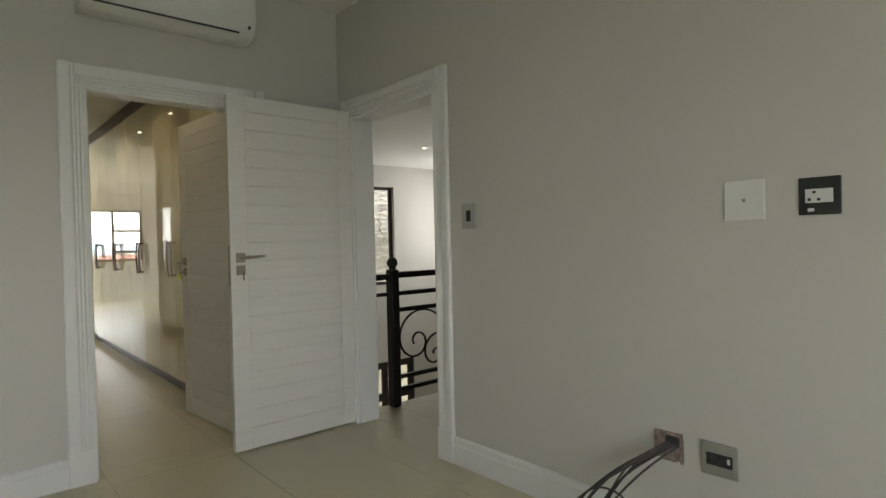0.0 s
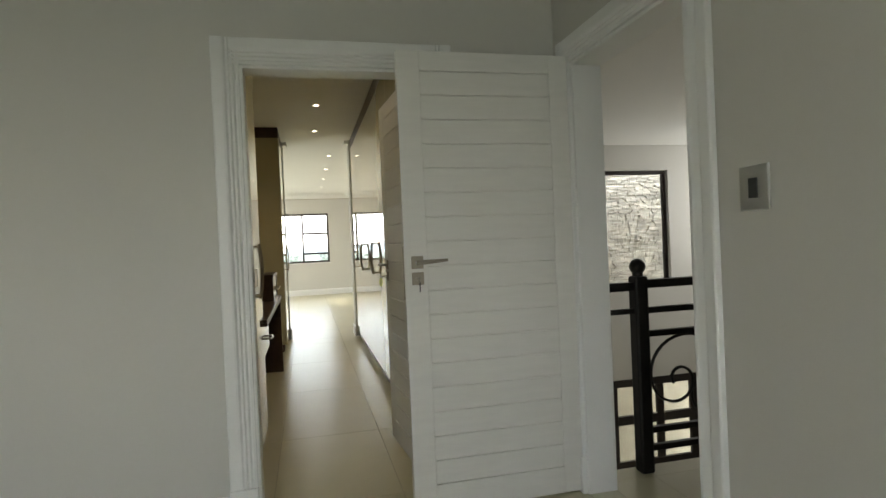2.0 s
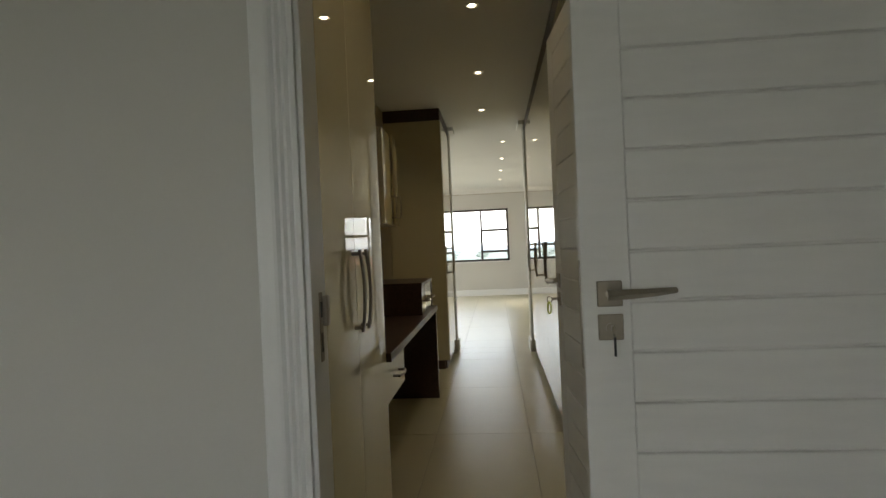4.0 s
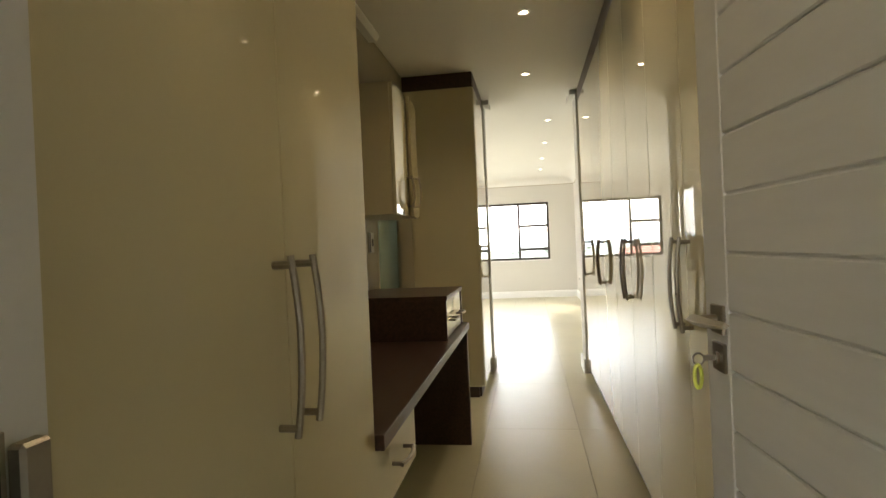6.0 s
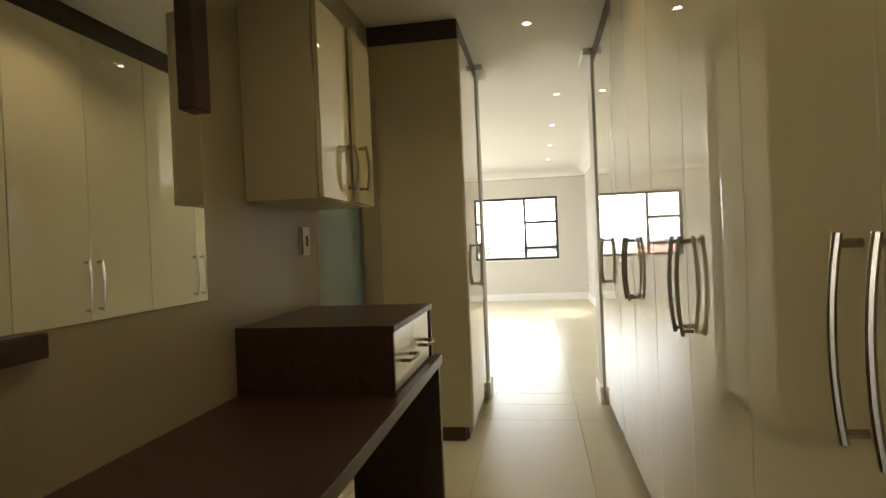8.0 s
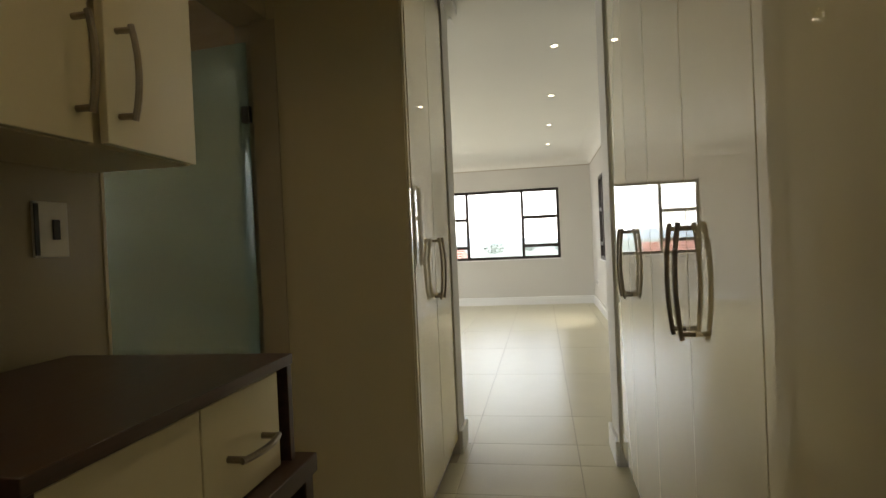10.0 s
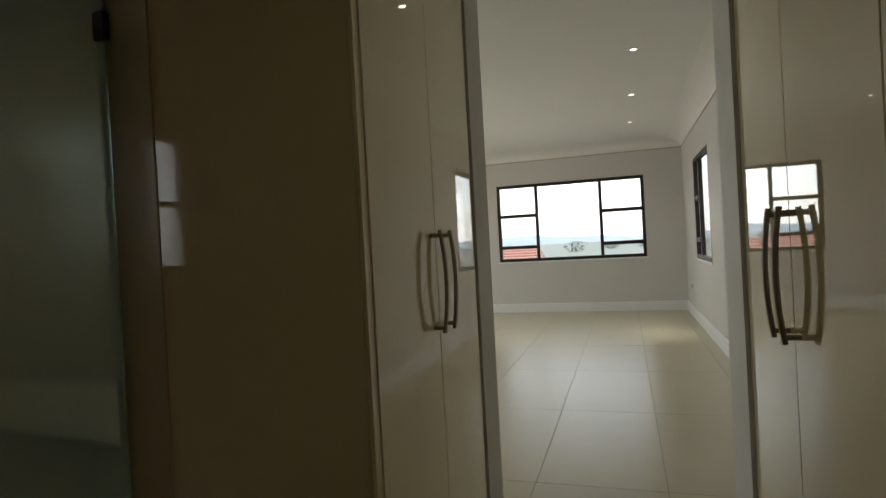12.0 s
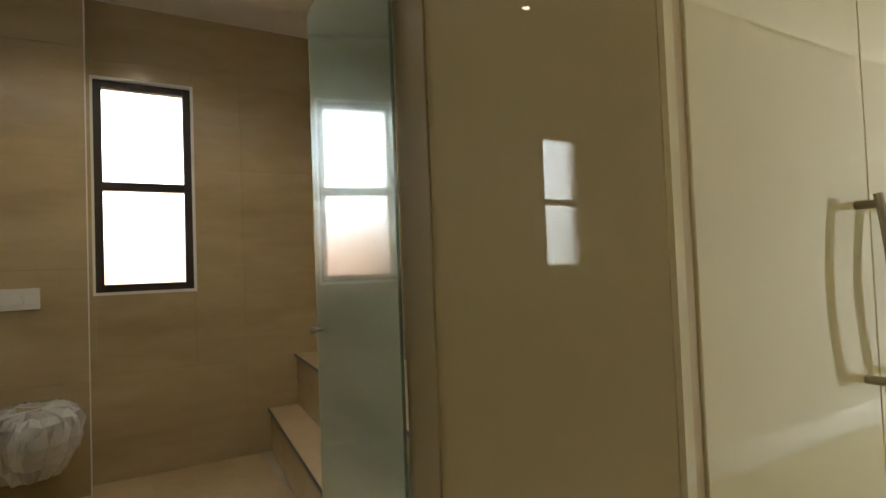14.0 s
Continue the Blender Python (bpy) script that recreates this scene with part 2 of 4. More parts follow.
structure("wall_landing_west", wall_boxes(bmesh.new(), "x", WALL_B, WALL_B2, -3.14, Y_END2, 0, H1, [(D2[0] - 0.02, D2[1] + 0.02, 0, D_TOP + 0.02)]), M_WALL, "greige painted wall with the landing doorway", "wall")
structure("ceiling_room", one_box(-2.4, WALL_B, -3.0, WALL_A, H1, H1 + 0.12), M_CEIL, "flat white painted bedroom ceiling", "ceiling")
structure("ceiling_dressing_room", one_box(0.2, WALL_B, WALL_A2, Y_END2, H2, H2 + 0.12), M_CEIL, "flat white painted dressing room ceiling", "ceiling")
structure("ceiling_far_room", one_box(-3.3, X_FAR, Y_END2 + 0.001, Y_FAR, H2, H2 + 0.12), M_CEIL, "flat white painted far room ceiling", "ceiling")
structure("wall_dressing_west", wall_boxes(bmesh.new(), "x", 0.20, X_MIR, WALL_A2, Y_W, 0, H2, [(6.52, 7.499, 0, 2.15)]), M_TAUPE, "taupe satin wall behind the dressing table with the bathroom doorway", "wall")
wb = wall_boxes(bmesh.new(), "y", Y_W, Y_W2, 0.2, 0.947, 0, H2)
wall_boxes(wb, "y", Y_END + 0.002, Y_W2, -3.3, 0.2, 0, H2)
structure("wall_end_west", wb, M_WALL, "painted wall end beside the tall cupboard", "wall")
structure("wall_end_east", wall_boxes(bmesh.new(), "y", Y_E, Y_END2, 1.80, WALL_B, 0, H2), M_WALL, "painted wall end beside the fitted cupboards", "wall")
structure("wall_far", wall_boxes(bmesh.new(), "y", Y_FAR, Y_FAR + 0.2, -3.3, X_FAR, 0, H2, [(-0.53, 1.78, 0.832, 2.092)]), M_WALL, "light painted wall with a wide window", "wall")
structure("wall_far_east", wall_boxes(bmesh.new(), "x", X_FAR, X_FAR + 0.075, Y_END2, Y_FAR + 0.2, 0, H2, [(12.94, 14.30, 0.832, 2.092)]), M_WALL, "light painted wall with a narrow window", "wall")
structure("wall_far_west", wall_boxes(bmesh.new(), "x", -3.45, -3.3, Y_END, Y_FAR + 0.2, 0, H2, [(11.1, 13.7, 0.8, 2.1)]), M_WALL, "light painted wall closing the far room", "wall")
# landing and stairwell
structure("floor_landing", one_box(WALL_B2, 9.0, -3.14, 3.23, -0.2, -0.0045), M_GROUT, "landing slab at the edge of the stairwell", "floor")
structure("floor_stairwell", one_box(WALL_B2, 9.0, 3.23, 8.95, -3.2, -3.0), M_TILE, "tiled floor at the foot of the stairwell", "floor")
structure("wall_stairwell_south", one_box(WALL_B2, 9.0, 3.03, 3.23, -3.0, -0.2), M_WALL, "painted wall below the landing", "wall")
structure("wall_landing_north", wall_boxes(bmesh.new(), "y", 8.95, 9.15, WALL_B2, 9.0, -3.0, 2.65, [(4.6, 7.08, 0.33, 2.235), (5.2, 7.5, -2.65, -1.17)]), M_WALL, "tall painted stairwell wall with two windows", "wall")
structure("wall_landing_east", wall_boxes(bmesh.new(), "x", 9.0, 9.2, -3.14, 9.15, -3.0, 2.65), M_WALL, "painted landing wall", "wall")
structure("wall_landing_south", one_box(WALL_B2, 9.2, -3.28, -3.14, -0.2, 2.65), M_WALL, "painted landing wall", "wall")
structure("wall_stairwell_west", one_box(WALL_B, WALL_B2, 3.03, 9.15, -3.0, 0), M_WALL, "painted stairwell wall below floor level", "wall")
structure("ceiling_landing", one_box(WALL_B2, 9.2, -3.28, 9.15, 2.65, 2.80), M_CEIL, "white painted landing ceiling", "ceiling")
# bathroom shell
structure("wall_bath_window", wall_boxes(bmesh.new(), "x", BATH_X - 0.2, BATH_X - 0.012, BATH_Y0, BATH_Y1, 0, 2.74, [(6.893, 7.411, 1.062, 2.29), (4.18, 4.70, 1.075, 2.285)]), M_WALL, "bathroom outer wall with a tall window", "wall")
structure("wall_bath_south", one_box(BATH_X - 0.2, 0.2, BATH_Y0 - 0.12, BATH_Y0, 0, 2.74), M_WALL, "bathroom wall", "wall")
structure("wall_bath_north", one_box(BATH_X - 0.2, 0.2, Y_END - 0.12, Y_END - 0.002, 0, 2.74), M_WALL, "bathroom wall", "wall")
structure("ceiling_bath", one_box(BATH_X - 0.2, 0.2, BATH_Y0, Y_END - 0.12, 2.74, 2.86), M_CEIL, "white bathroom ceiling", "ceiling")
structure("floor_slab", one_box(-3.45, WALL_B2 - 0.0, -3.14, Y_FAR + 0.2, -0.2, -0.0045), M_GROUT, "screed with dark sand grout under the floor tiles", "floor")


def ledge(bm, axis, wall, sign, u0, u1, z0, outline):
    """A moulding along a wall: outline is (depth, height)."""
    o = [(wall + sign * d, z0 + h) for d, h in outline]
    return prism(bm, o, "x" if axis == "x" else "y", u0, u1)


SKIRT = [(0, 0), (0.02, 0), (0.02, 0.10), (0.015, 0.108), (0.015, 0.128), (0.009, 0.138), (0, 0.142)]
CORNICE = [(0, 0)] + [(0.008 + 0.30 * (1 - math.cos(a)), 0.128 * math.sin(a)) for a in (math.pi * k / 16 for k in range(9))] + [(0, 0.128)]
# thin strip in grout colour, drawn in for the shade below the cornice
SHADE_STRIP = [(0, 0), (0.004, 0), (0.004, 0.014), (0, 0.014)]


def skirting(axis, wall, sign, u0, u1, outline=SKIRT, z=0.0, name="baseboard", label="white moulded skirting board", mat=None):
    bm = bmesh.new()
    if axis == "x":      # runs along x on a wall at y = wall
        prism(bm, [(wall + sign * d, z + h) for d, h in outline], "x", u0, u1)
    else:                # runs along y on a wall at x = wall
        prism(bm, [(wall + sign * d, z + h) for d, h in outline], "y", u0, u1)
    return structure(name, bm, mat or M_TRIM, label, "skirting" if name == "baseboard" else "cornice")


skirting("x", WALL_A, -1, -2.26, D1[0] - 0.117)
skirting("y", WALL_B, -1, -3.0, D2[0] - 0.117)
skirting("y", -2.26, 1, -3.0, WALL_A - 0.02)
skirting("x", Y_FAR, -1, -3.3, X_FAR)
skirting("y", X_FAR, -1, Y_END2 + 0.02, Y_FAR - 0.02)
skirting("x", Y_W2, 1, -3.3, 0.947)
skirting("x", 8.95, -1, 3, 9, z=-3.0)
for x, s, ya, yb in ((0.947, 1, Y_W, Y_W2), (1.80, -1, Y_E, Y_END2)):
    bm = bmesh.new()
    lo, hi = sorted((x, x + s * 0.02))
    box(bm, lo, hi, ya, yb + 0.02, 0, 0.13, 0.004)
    structure("baseboard", bm, M_TRIM, "white skirting return on the wall end", "skirting")
    bm = bmesh.new()
    lo, hi = sorted((x, x + s * 0.055))
    box(bm, lo, hi, ya, yb + 0.06, H2 - 0.045, H2 - 0.002, 0.003)
    structure("cornice", bm, M_CEIL, "white cornice return on the wall end", "cornice")
for run in (("x", Y_FAR, -1, -3.3, X_FAR), ("y", X_FAR, -1, Y_END2 + 0.01, Y_FAR - 0.002), ("x", Y_W2, 1, -3.3, 0.947)):
    skirting(*run, CORNICE, H2 - 0.13, "cornice", "white coved cornice under the ceiling", M_CEIL)
    skirting(*run, SHADE_STRIP, H2 - 0.145, "cornice", "thin grey strip that draws the shade under the cornice", M_GROUT)
skirting("y", X_MIR, 1, 4.355, 6.52, [(0, 0), (0.05, 0), (0.07, 0.03), (0.07, 0.045), (0, 0.045)], H2 - 0.047, "cornice", "thin white ceiling moulding", M_CEIL)


# ---------------- doors ----------------
ARCH = [(0, 0), (0.016, 0), (0.016, 0.012), (0.010, 0.018), (0.017, 0.027), (0.011, 0.036), (0.018, 0.044), (0.012, 0.053), (0.020, 0.062), (0.022, 0.070), (0.022, 0.106), (0.018, 0.112), (0, 0.112)]


def door_frame(name, axis, face, sign, u0, u1, top, back, label):
    """Lining, stops and fluted architraves. The wall face is at face, its room on the side sign."""
    root = thing(name, (0, 0, 0), label, "door frame", kind="structure")

    def put(nm, u_a, u_b, d_a, d_b, z_a, z_b, bev=0.002):
        bm = bmesh.new()
        a, b = sorted((d_a, d_b))
        box(bm, u_a, u_b, a, b, z_a, z_b, bev) if axis == "y" else box(bm, a, b, u_a, u_b, z_a, z_b, bev)
        part(nm, bm, M_TRIM, root)
    put("lining", u0 - 0.02, u0 + 0.012, face + sign * 0.003, back - sign * 0.003, 0, top)
    put("lining", u1 - 0.012, u1 + 0.02, face + sign * 0.003, back - sign * 0.003, 0, top)
    put("lining", u0 - 0.02, u1 + 0.02, face + sign * 0.003, back - sign * 0.003, top - 0.012, top + 0.02)
    for u, s in ((u0, -1), (u1, 1)):
        bm = bmesh.new()
        o = [((u + s * (0.002 + w)), face + sign * (0.003 + d)) if axis == "y" else (face + sign * (0.003 + d), u + s * (0.002 + w)) for d, w in ARCH]
        prism(bm, o, "z", 0.0, top + 0.114)
        part("architrave", bm, M_TRIM, root, "fluted white side moulding")
        bm = bmesh.new()
        a, b = sorted((u, u + s * 0.116))
        c, d = sorted((face, face + sign * 0.028))
        box(bm, a, b, c, d, 0, 0.17, 0.003) if axis == "y" else box(bm, c, d, a, b, 0, 0.17, 0.003)
        part("plinth_block", bm, M_TRIM, root)
    bm = bmesh.new()
    if axis == "y":
        prism(bm, [(face + sign * (0.003 + d), top + 0.002 + w) for d, w in ARCH], "x", u0 - 0.04, u1 + 0.04)
    else:
        prism(bm, [(face + sign * (0.003 + d), top + 0.002 + w) for d, w in ARCH], "y", u0 - 0.04, u1 + 0.04)
    part("architrave", bm, M_TRIM, root, "fluted white head moulding")
    return root


frame_1 = door_frame("door_frame_1", "y", WALL_A, -1, D1[0], D1[1], D_TOP, WALL_A2, "white fluted door frame to the dressing room")
frame_2 = door_frame("door_frame_2", "x", WALL_B, -1, D2[0], D2[1], D_TOP, WALL_B2, "white fluted door frame to the landing")


def lever_set(leaf, u, side, key, tag):
    """Lever and lock plates on the face at y = side; the lever points to the hinge."""
    s = 1 if side > 0.02 else -1
    bm = bmesh.new()
    box(bm, u - 0.026, u + 0.026, *sorted((side, side + s * 0.008)), 1.062, 1.116, 0.002)
    h = part("rose", bm, M_STEEL, leaf, "square brushed nickel rose")
    bm = bmesh.new()
    tube(bm, [(u, side + s * 0.006, 1.089), (u, side + s * 0.045, 1.089)], 0.009, 10)
    tube(bm, [(u + 0.012, side + s * 0.045, 1.089), (u - 0.03, side + s * 0.047, 1.09), (u - 0.08, side + s * 0.046, 1.092), (u - 0.125, side + s * 0.042, 1.095)], [0.014, 0.0135, 0.011, 0.008], 4, 0.75)
    part("lever", bm, M_STEEL, h, "tapered nickel lever", True)
    bm = bmesh.new()
    box(bm, u - 0.026, u + 0.026, *sorted((side, side + s * 0.007)), 0.992, 1.046, 0.002)
    esc = part("lock_plate", bm, M_STEEL, leaf, "square nickel keyhole plate")
    bm = bmesh.new()
    tube(bm, [(u, side + s * 0.006, 1.018), (u, side + s * 0.012, 1.018)], 0.011, 10)
    part("lock_cylinder", bm, M_STEEL, esc)
    if key:
        bm = bmesh.new()
        box(bm, u - 0.0012, u + 0.0012, *sorted((side + s * 0.01, side + s * 0.034)), 1.013, 1.023)
        tube(bm, [(u + 0.001 * math.cos(0), side + s * 0.042 + 0.010 * math.cos(a), 1.016 + 0.011 * math.sin(a)) for a in (2 * math.pi * i / 14 for i in range(15))], 0.002, 6)
        part("key", bm, M_STEEL, esc)
        bm = bmesh.new()
        if tag:
            tube(bm, [(u, side + s * 0.044 + 0.0065 * math.cos(a), 0.984 + 0.022 * math.sin(a)) for a in (2 * math.pi * i / 18 for i in range(19))], 0.0035, 6)
            part("key_tag", bm, M_KEYTAG, esc, "bright yellow plastic key tag")
        else:
            box(bm, u - 0.002, u + 0.002, *sorted((side + s * 0.038, side + s * 0.044)), 0.965, 1.008)
            part("key_tag", bm, M_DARK, esc)


def door_leaf(name, hinge, turn, label, keys, tag, drop=0.0):
    """Leaf in x from 0 (hinge) to its width, with boarded middle."""
    w, t, h = 0.80, 0.04, 2.0
    root = thing(name, (hinge[0], hinge[1], 0.012), label, "door", turn=turn)
    st = 0.10
    part("stile", one_box(0, st, 0, t, 0, h, 0.002), M_DOOR, root)
    part("stile", one_box(w - st, w, 0, t, 0, h, 0.002), M_DOOR, root)
    part("rail", one_box(st, w - st, 0, t, h - 0.085, h, 0.002), M_DOOR, root)
    part("rail", one_box(st, w - st, 0, t, 0, 0.12, 0.002), M_DOOR, root)
    n, lo, hi = 17, 0.12, h - 0.085
    step = (hi - lo) / n
    first = part("board", one_box(st - 0.001, w - st + 0.001, 0.0015, t - 0.0015, lo + 0.0018, lo + step - 0.0018, 0.003), M_DOOR, root)
    for i in range(1, n):
        c = first.copy()
        scene.collection.objects.link(c)
        c.location.z = i * step
    part("core", one_box(st, w - st, 0.008, t - 0.008, lo, hi), M_DOOR, root)
    for z in (0.22, h - 0.25):
        bm = bmesh.new()
        tube(bm, [(-0.006, -0.006, z - 0.05), (-0.006, -0.006, z + 0.05)], 0.007, 10)
        box(bm, -0.004, 0.0, 0.0, 0.03, z - 0.05, z + 0.05)
        part("hinge", bm, M_STEEL, root, "brushed steel butt hinge")
    part("latch_plate", one_box(w, w + 0.0015, 0.009, 0.031, 0.93, 1.16), M_STEEL, root, "steel edge plate of the lock")
    for side in (0.0, t):
        lever_set(root, w - 0.056 - drop * 0.3, side, keys == side, tag)
    for c in root.children:
        if c.name.split(".")[0] in ("rose", "lock_plate", "latch_plate"):
            c.location.z -= drop
    return root


# the lock sits 12 mm up with the leaf
door_leaf("door_1", (2.405, 3.088), 180, "white boarded door standing open against the bedroom wall", 0.04, False)
door_leaf("door_2", (1.769, 3.333), 94.5, "white boarded door standing open against the cupboards", 0.04, True, 0.035)


# ---------------- windows ----------------
def window(name, axis, wall, u0, u1, z0, z1, mullions, transoms, glass, label, depth=0.06, bar=0.05, reveal=None, sill=True):
    """Aluminium window across axis. transoms: (u0, u1, z)."""
    root = thing(name, (0, 0, 0), label, "window", kind="structure")

    def slab(nm, a, b, c, d, mat, half=None, bev=0.003, lab=""):
        hd = (half or depth / 2)
        bm = one_box(a, b, wall - hd, wall + hd, c, d, bevel=bev) if axis == "y" else one_box(wall - hd, wall + hd, a, b, c, d, bevel=bev)
        ob = part(nm, bm, mat, root, lab)
        return ob
    for a, b, c, d in ((u0, u0 + bar, z0, z1), (u1 - bar, u1, z0, z1), (u0 + bar, u1 - bar, z0, z0 + bar), (u0 + bar, u1 - bar, z1 - bar, z1)):
        slab("frame_bar", a, b, c, d, M_ALU)
    for m in mullions:
        slab("mullion", m - bar / 2, m + bar / 2, z0 + bar, z1 - bar, M_ALU, depth / 2 - 0.003)
    edges = [u0 + bar] + [v for m in mullions for v in (m - bar / 2, m + bar / 2)] + [u1 - bar]
    for a, b in zip(edges[::2], edges[1::2]):
        zs = sorted(z for p, q, z in transoms if p <= (a + b) / 2 <= q)
        for z in zs:
            slab("transom", a, b, z - bar * 0.55, z + bar * 0.55, M_ALU, depth / 2 + 0.004)
        zz = [z0 + bar] + [v for z in zs for v in (z - bar * 0.55, z + bar * 0.55)] + [z1 - bar]
        for c, d in zip(zz[::2], zz[1::2]):
            pane = slab("pane", a, b, c, d, glass, 0.003, 0)
            pane.visible_shadow = False
    return root


window("window_1", "y", Y_FAR + 0.05, -0.53, 1.78, 0.832, 2.092, [0.116, 1.123], [(-1, 0.1, 1.58), (-1, 0.1, 1.065), (1.2, 2, 1.58), (1.2, 2, 1.065)], M_GLASS, "dark bronze aluminium window with a wide middle pane")
window("window_2", "x", X_FAR + 0.032, 12.94, 14.30, 0.832, 2.092, [13.86], [(13.86, 14.4, 1.585), (13.86, 14.4, 1.07)], M_GLASS, "dark bronze aluminium side window")
window("window_3", "x", BATH_X - 0.05, 6.893, 7.411, 1.062, 2.29, [], [(6, 8, 1.675)], M_FROST, "dark framed bathroom window with obscured panes", bar=0.045)
window("window_6", "x", BATH_X - 0.05, 4.18, 4.70, 1.075, 2.285, [], [(3, 5.5, 1.675)], M_FROST, "second dark framed bathroom window with obscured panes", bar=0.045)
window("window_4", "y", 9.05, 4.6, 7.08, 0.33, 2.235, [], [], M_GLASS, "tall dark framed stairwell window", bar=0.06)
window("window_5", "y", 9.0, 5.2, 7.5, -2.65, -1.17, [5.95, 6.8], [(5, 7.6, -1.85)], M_GLASS, "dark framed lower stairwell window", bar=0.13)
for a, b, c, d, z in ((-0.53, 1.78, Y_FAR - 0.012, Y_FAR + 0.04, 0.832),):
    structure("window_sill", one_box(a - 0.02, b + 0.02, c, d, z - 0.022, z, bevel=0.004), M_TRIM, "white painted window sill", "sill")
structure("window_sill", one_box(X_FAR - 0.012, X_FAR + 0.04, 12.92, 14.32, 0.810, 0.832, bevel=0.004), M_TRIM, "white painted window sill", "sill")


# ---------------- cupboards ----------------
def bow_handle(parent, x, y, z0, z1, out, axis="z"):
    """Bowed nickel bar on two feet; out is the way it stands off the door."""
    n, mid, half = 14, (z0 + z1) / 2, (z1 - z0) / 2
    bm = bmesh.new()
    pts = []
    for i in range(n + 1):
        u = -1 + 2 * i / n
        off = 0.030 + 0.012 * (1 - u * u)
        pts.append((x + out * off, y, mid + u * half) if axis == "z" else (x + out * off, y + u * half, mid))
    tube(bm, pts, 0.0065, 8)
    for u in (-0.9, 0.9):
        off = 0.030 + 0.012 * (1 - u * u)
        p = (y, mid + u * half) if axis == "z" else (y + u * half, mid)
        tube(bm, [(x, *p), (x + out * off, *p)], 0.0065, 8)
    return part("handle", bm, M_STEEL, parent, "bowed brushed nickel handle", True)


def cupboard(name, front, back, y0, y1, label, doors=2, plinth=0.085, top=2.47, filler=True, side_mat=None, group="fitted cupboards", hz=(0.925, 1.218), end_strip=0.0):
    """A tall unit with its front at x = front; filler strip up to the ceiling."""
    s = 1 if front > back else -1
    root = thing(name, ((front + back) / 2, (y0 + y1) / 2, 0), label, "cupboard", group)
    ox, oy = (front + back) / 2, (y0 + y1) / 2
    f, b = front - ox, back - ox
    a, c = y0 - oy, y1 - oy
    lo, hi = sorted((b, f - s * 0.02))
    part("body", one_box(lo, hi, a + 0.001, c - 0.001, plinth, top, bevel=0.001), side_mat or M_CARCASS, root)
    lo, hi = sorted((b, f - s * 0.035))
    part("plinth", one_box(lo, hi, a + 0.002, c - 0.002, 0, plinth - 0.001), M_WENGE, root, "dark wenge plinth")
    if filler:
        lo, hi = sorted((b, f - s * 0.004))
        part("filler", one_box(lo, hi, a + 0.001, c - 0.001, top + 0.002, H2 - 0.002, bevel=0.001), M_WENGE, root, "dark wenge strip under the ceiling")
    w = (c - a) / doors
    for i in range(doors):
        p, q = a + i * w + 0.0015, a + (i + 1) * w - 0.0015
        lo, hi = sorted((f, f - s * 0.018))
        d = part("door", one_box(lo, hi, p, q, plinth + 0.004, top - 0.002, bevel=0.0015), M_CREAM, root, "cream high gloss door")
        hy = q - 0.045 if i % 2 == 0 else p + 0.045
        bow_handle(d, f, hy, hz[0], hz[1], s)
    return root


for k in range(5):
    y1 = 8.265 - 0.985 * k
    cupboard("fitted_cupboard", X_R, WALL_B, y1 - 0.984, y1, "tall cream gloss fitted cupboard with bowed handles")
structure("trim", one_box(X_R + 0.01, WALL_B, WALL_A2, 3.338, 0, H2 - 0.002), M_CARCASS, "beige filler panel beside the fitted cupboards", "panel")
cupboard("fitted_cupboard", X_L, X_MIR, 3.37, 4.35, "tall cream gloss cupboard by the dressing table", filler=True)
structure("trim", one_box(X_MIR, X_L + 0.001, WALL_A2, 3.3685, 0, H2 - 0.002), M_CREAM, "cream gloss filler panel beside the doorway", "panel")
tall = cupboard("tall_cupboard", 0.94, X_MIR, 7.50, Y_W - 0.015, "tall cream gloss cupboard with a glossy beige side", side_mat=M_SIDE, top=2.478)


def at_tall(x0, x1, y0, y1, z0, z1, **k):
    return one_box(x0 - tall.location.x, x1 - tall.location.x, y0 - tall.location.y, y1 - tall.location.y, z0, z1, **k)


part("side_panel", at_tall(0.40, 0.93, 7.463, 7.4985, 0.088, 2.478, bevel=0.001), M_SIDE, tall, "glossy beige end panel")
part("top_panel", at_tall(X_MIR + 0.002, 0.3995, 7.463, 7.4985, 2.149, 2.478), M_SIDE, tall, "glossy beige upper infill")
part("plinth", at_tall(X_MIR + 0.02, 0.89, 7.468, 7.4985, 0, 0.086), M_WENGE, tall, "dark wenge plinth return")
part("filler", at_tall(X_MIR + 0.002, 0.933, 7.46, 7.4985, 2.48, H2 - 0.002), M_WENGE, tall, "dark wenge strip return")
part("edging", at_tall(0.9305, 0.939, 7.465, 7.481, 0.088, 2.476), M_CREAM, tall, "cream edging strip")
part("edging", at_tall(0.9305, 0.937, 7.482, 7.498, 0.088, 2.476), M_EDGE, tall, "brown edging strip")
single("hole_plate", one_box(X_L + 0.0015, X_L + 0.0035, 3.338, 3.361, 1.205, 1.275, bevel=0.0008), M_WENGE, "small dark recess in the cream filler panel", "plate")
JX = D1[0] + 0.012
strike = thing("strike_plate", (0, 0, 0), "brushed steel strike plate on the door jamb", "strike plate")
part("plate", one_box(JX, JX + 0.0025, 3.262, 3.286, 0.93, 1.11, bevel=0.0008), M_STEEL, strike)
part("keep", one_box(JX + 0.0023, JX + 0.0035, 3.267, 3.280, 1.045, 1.085), M_DARK, strike)
part("keep", one_box(JX + 0.0023, JX + 0.0035, 3.267, 3.280, 0.955, 1.005), M_DARK, strike)
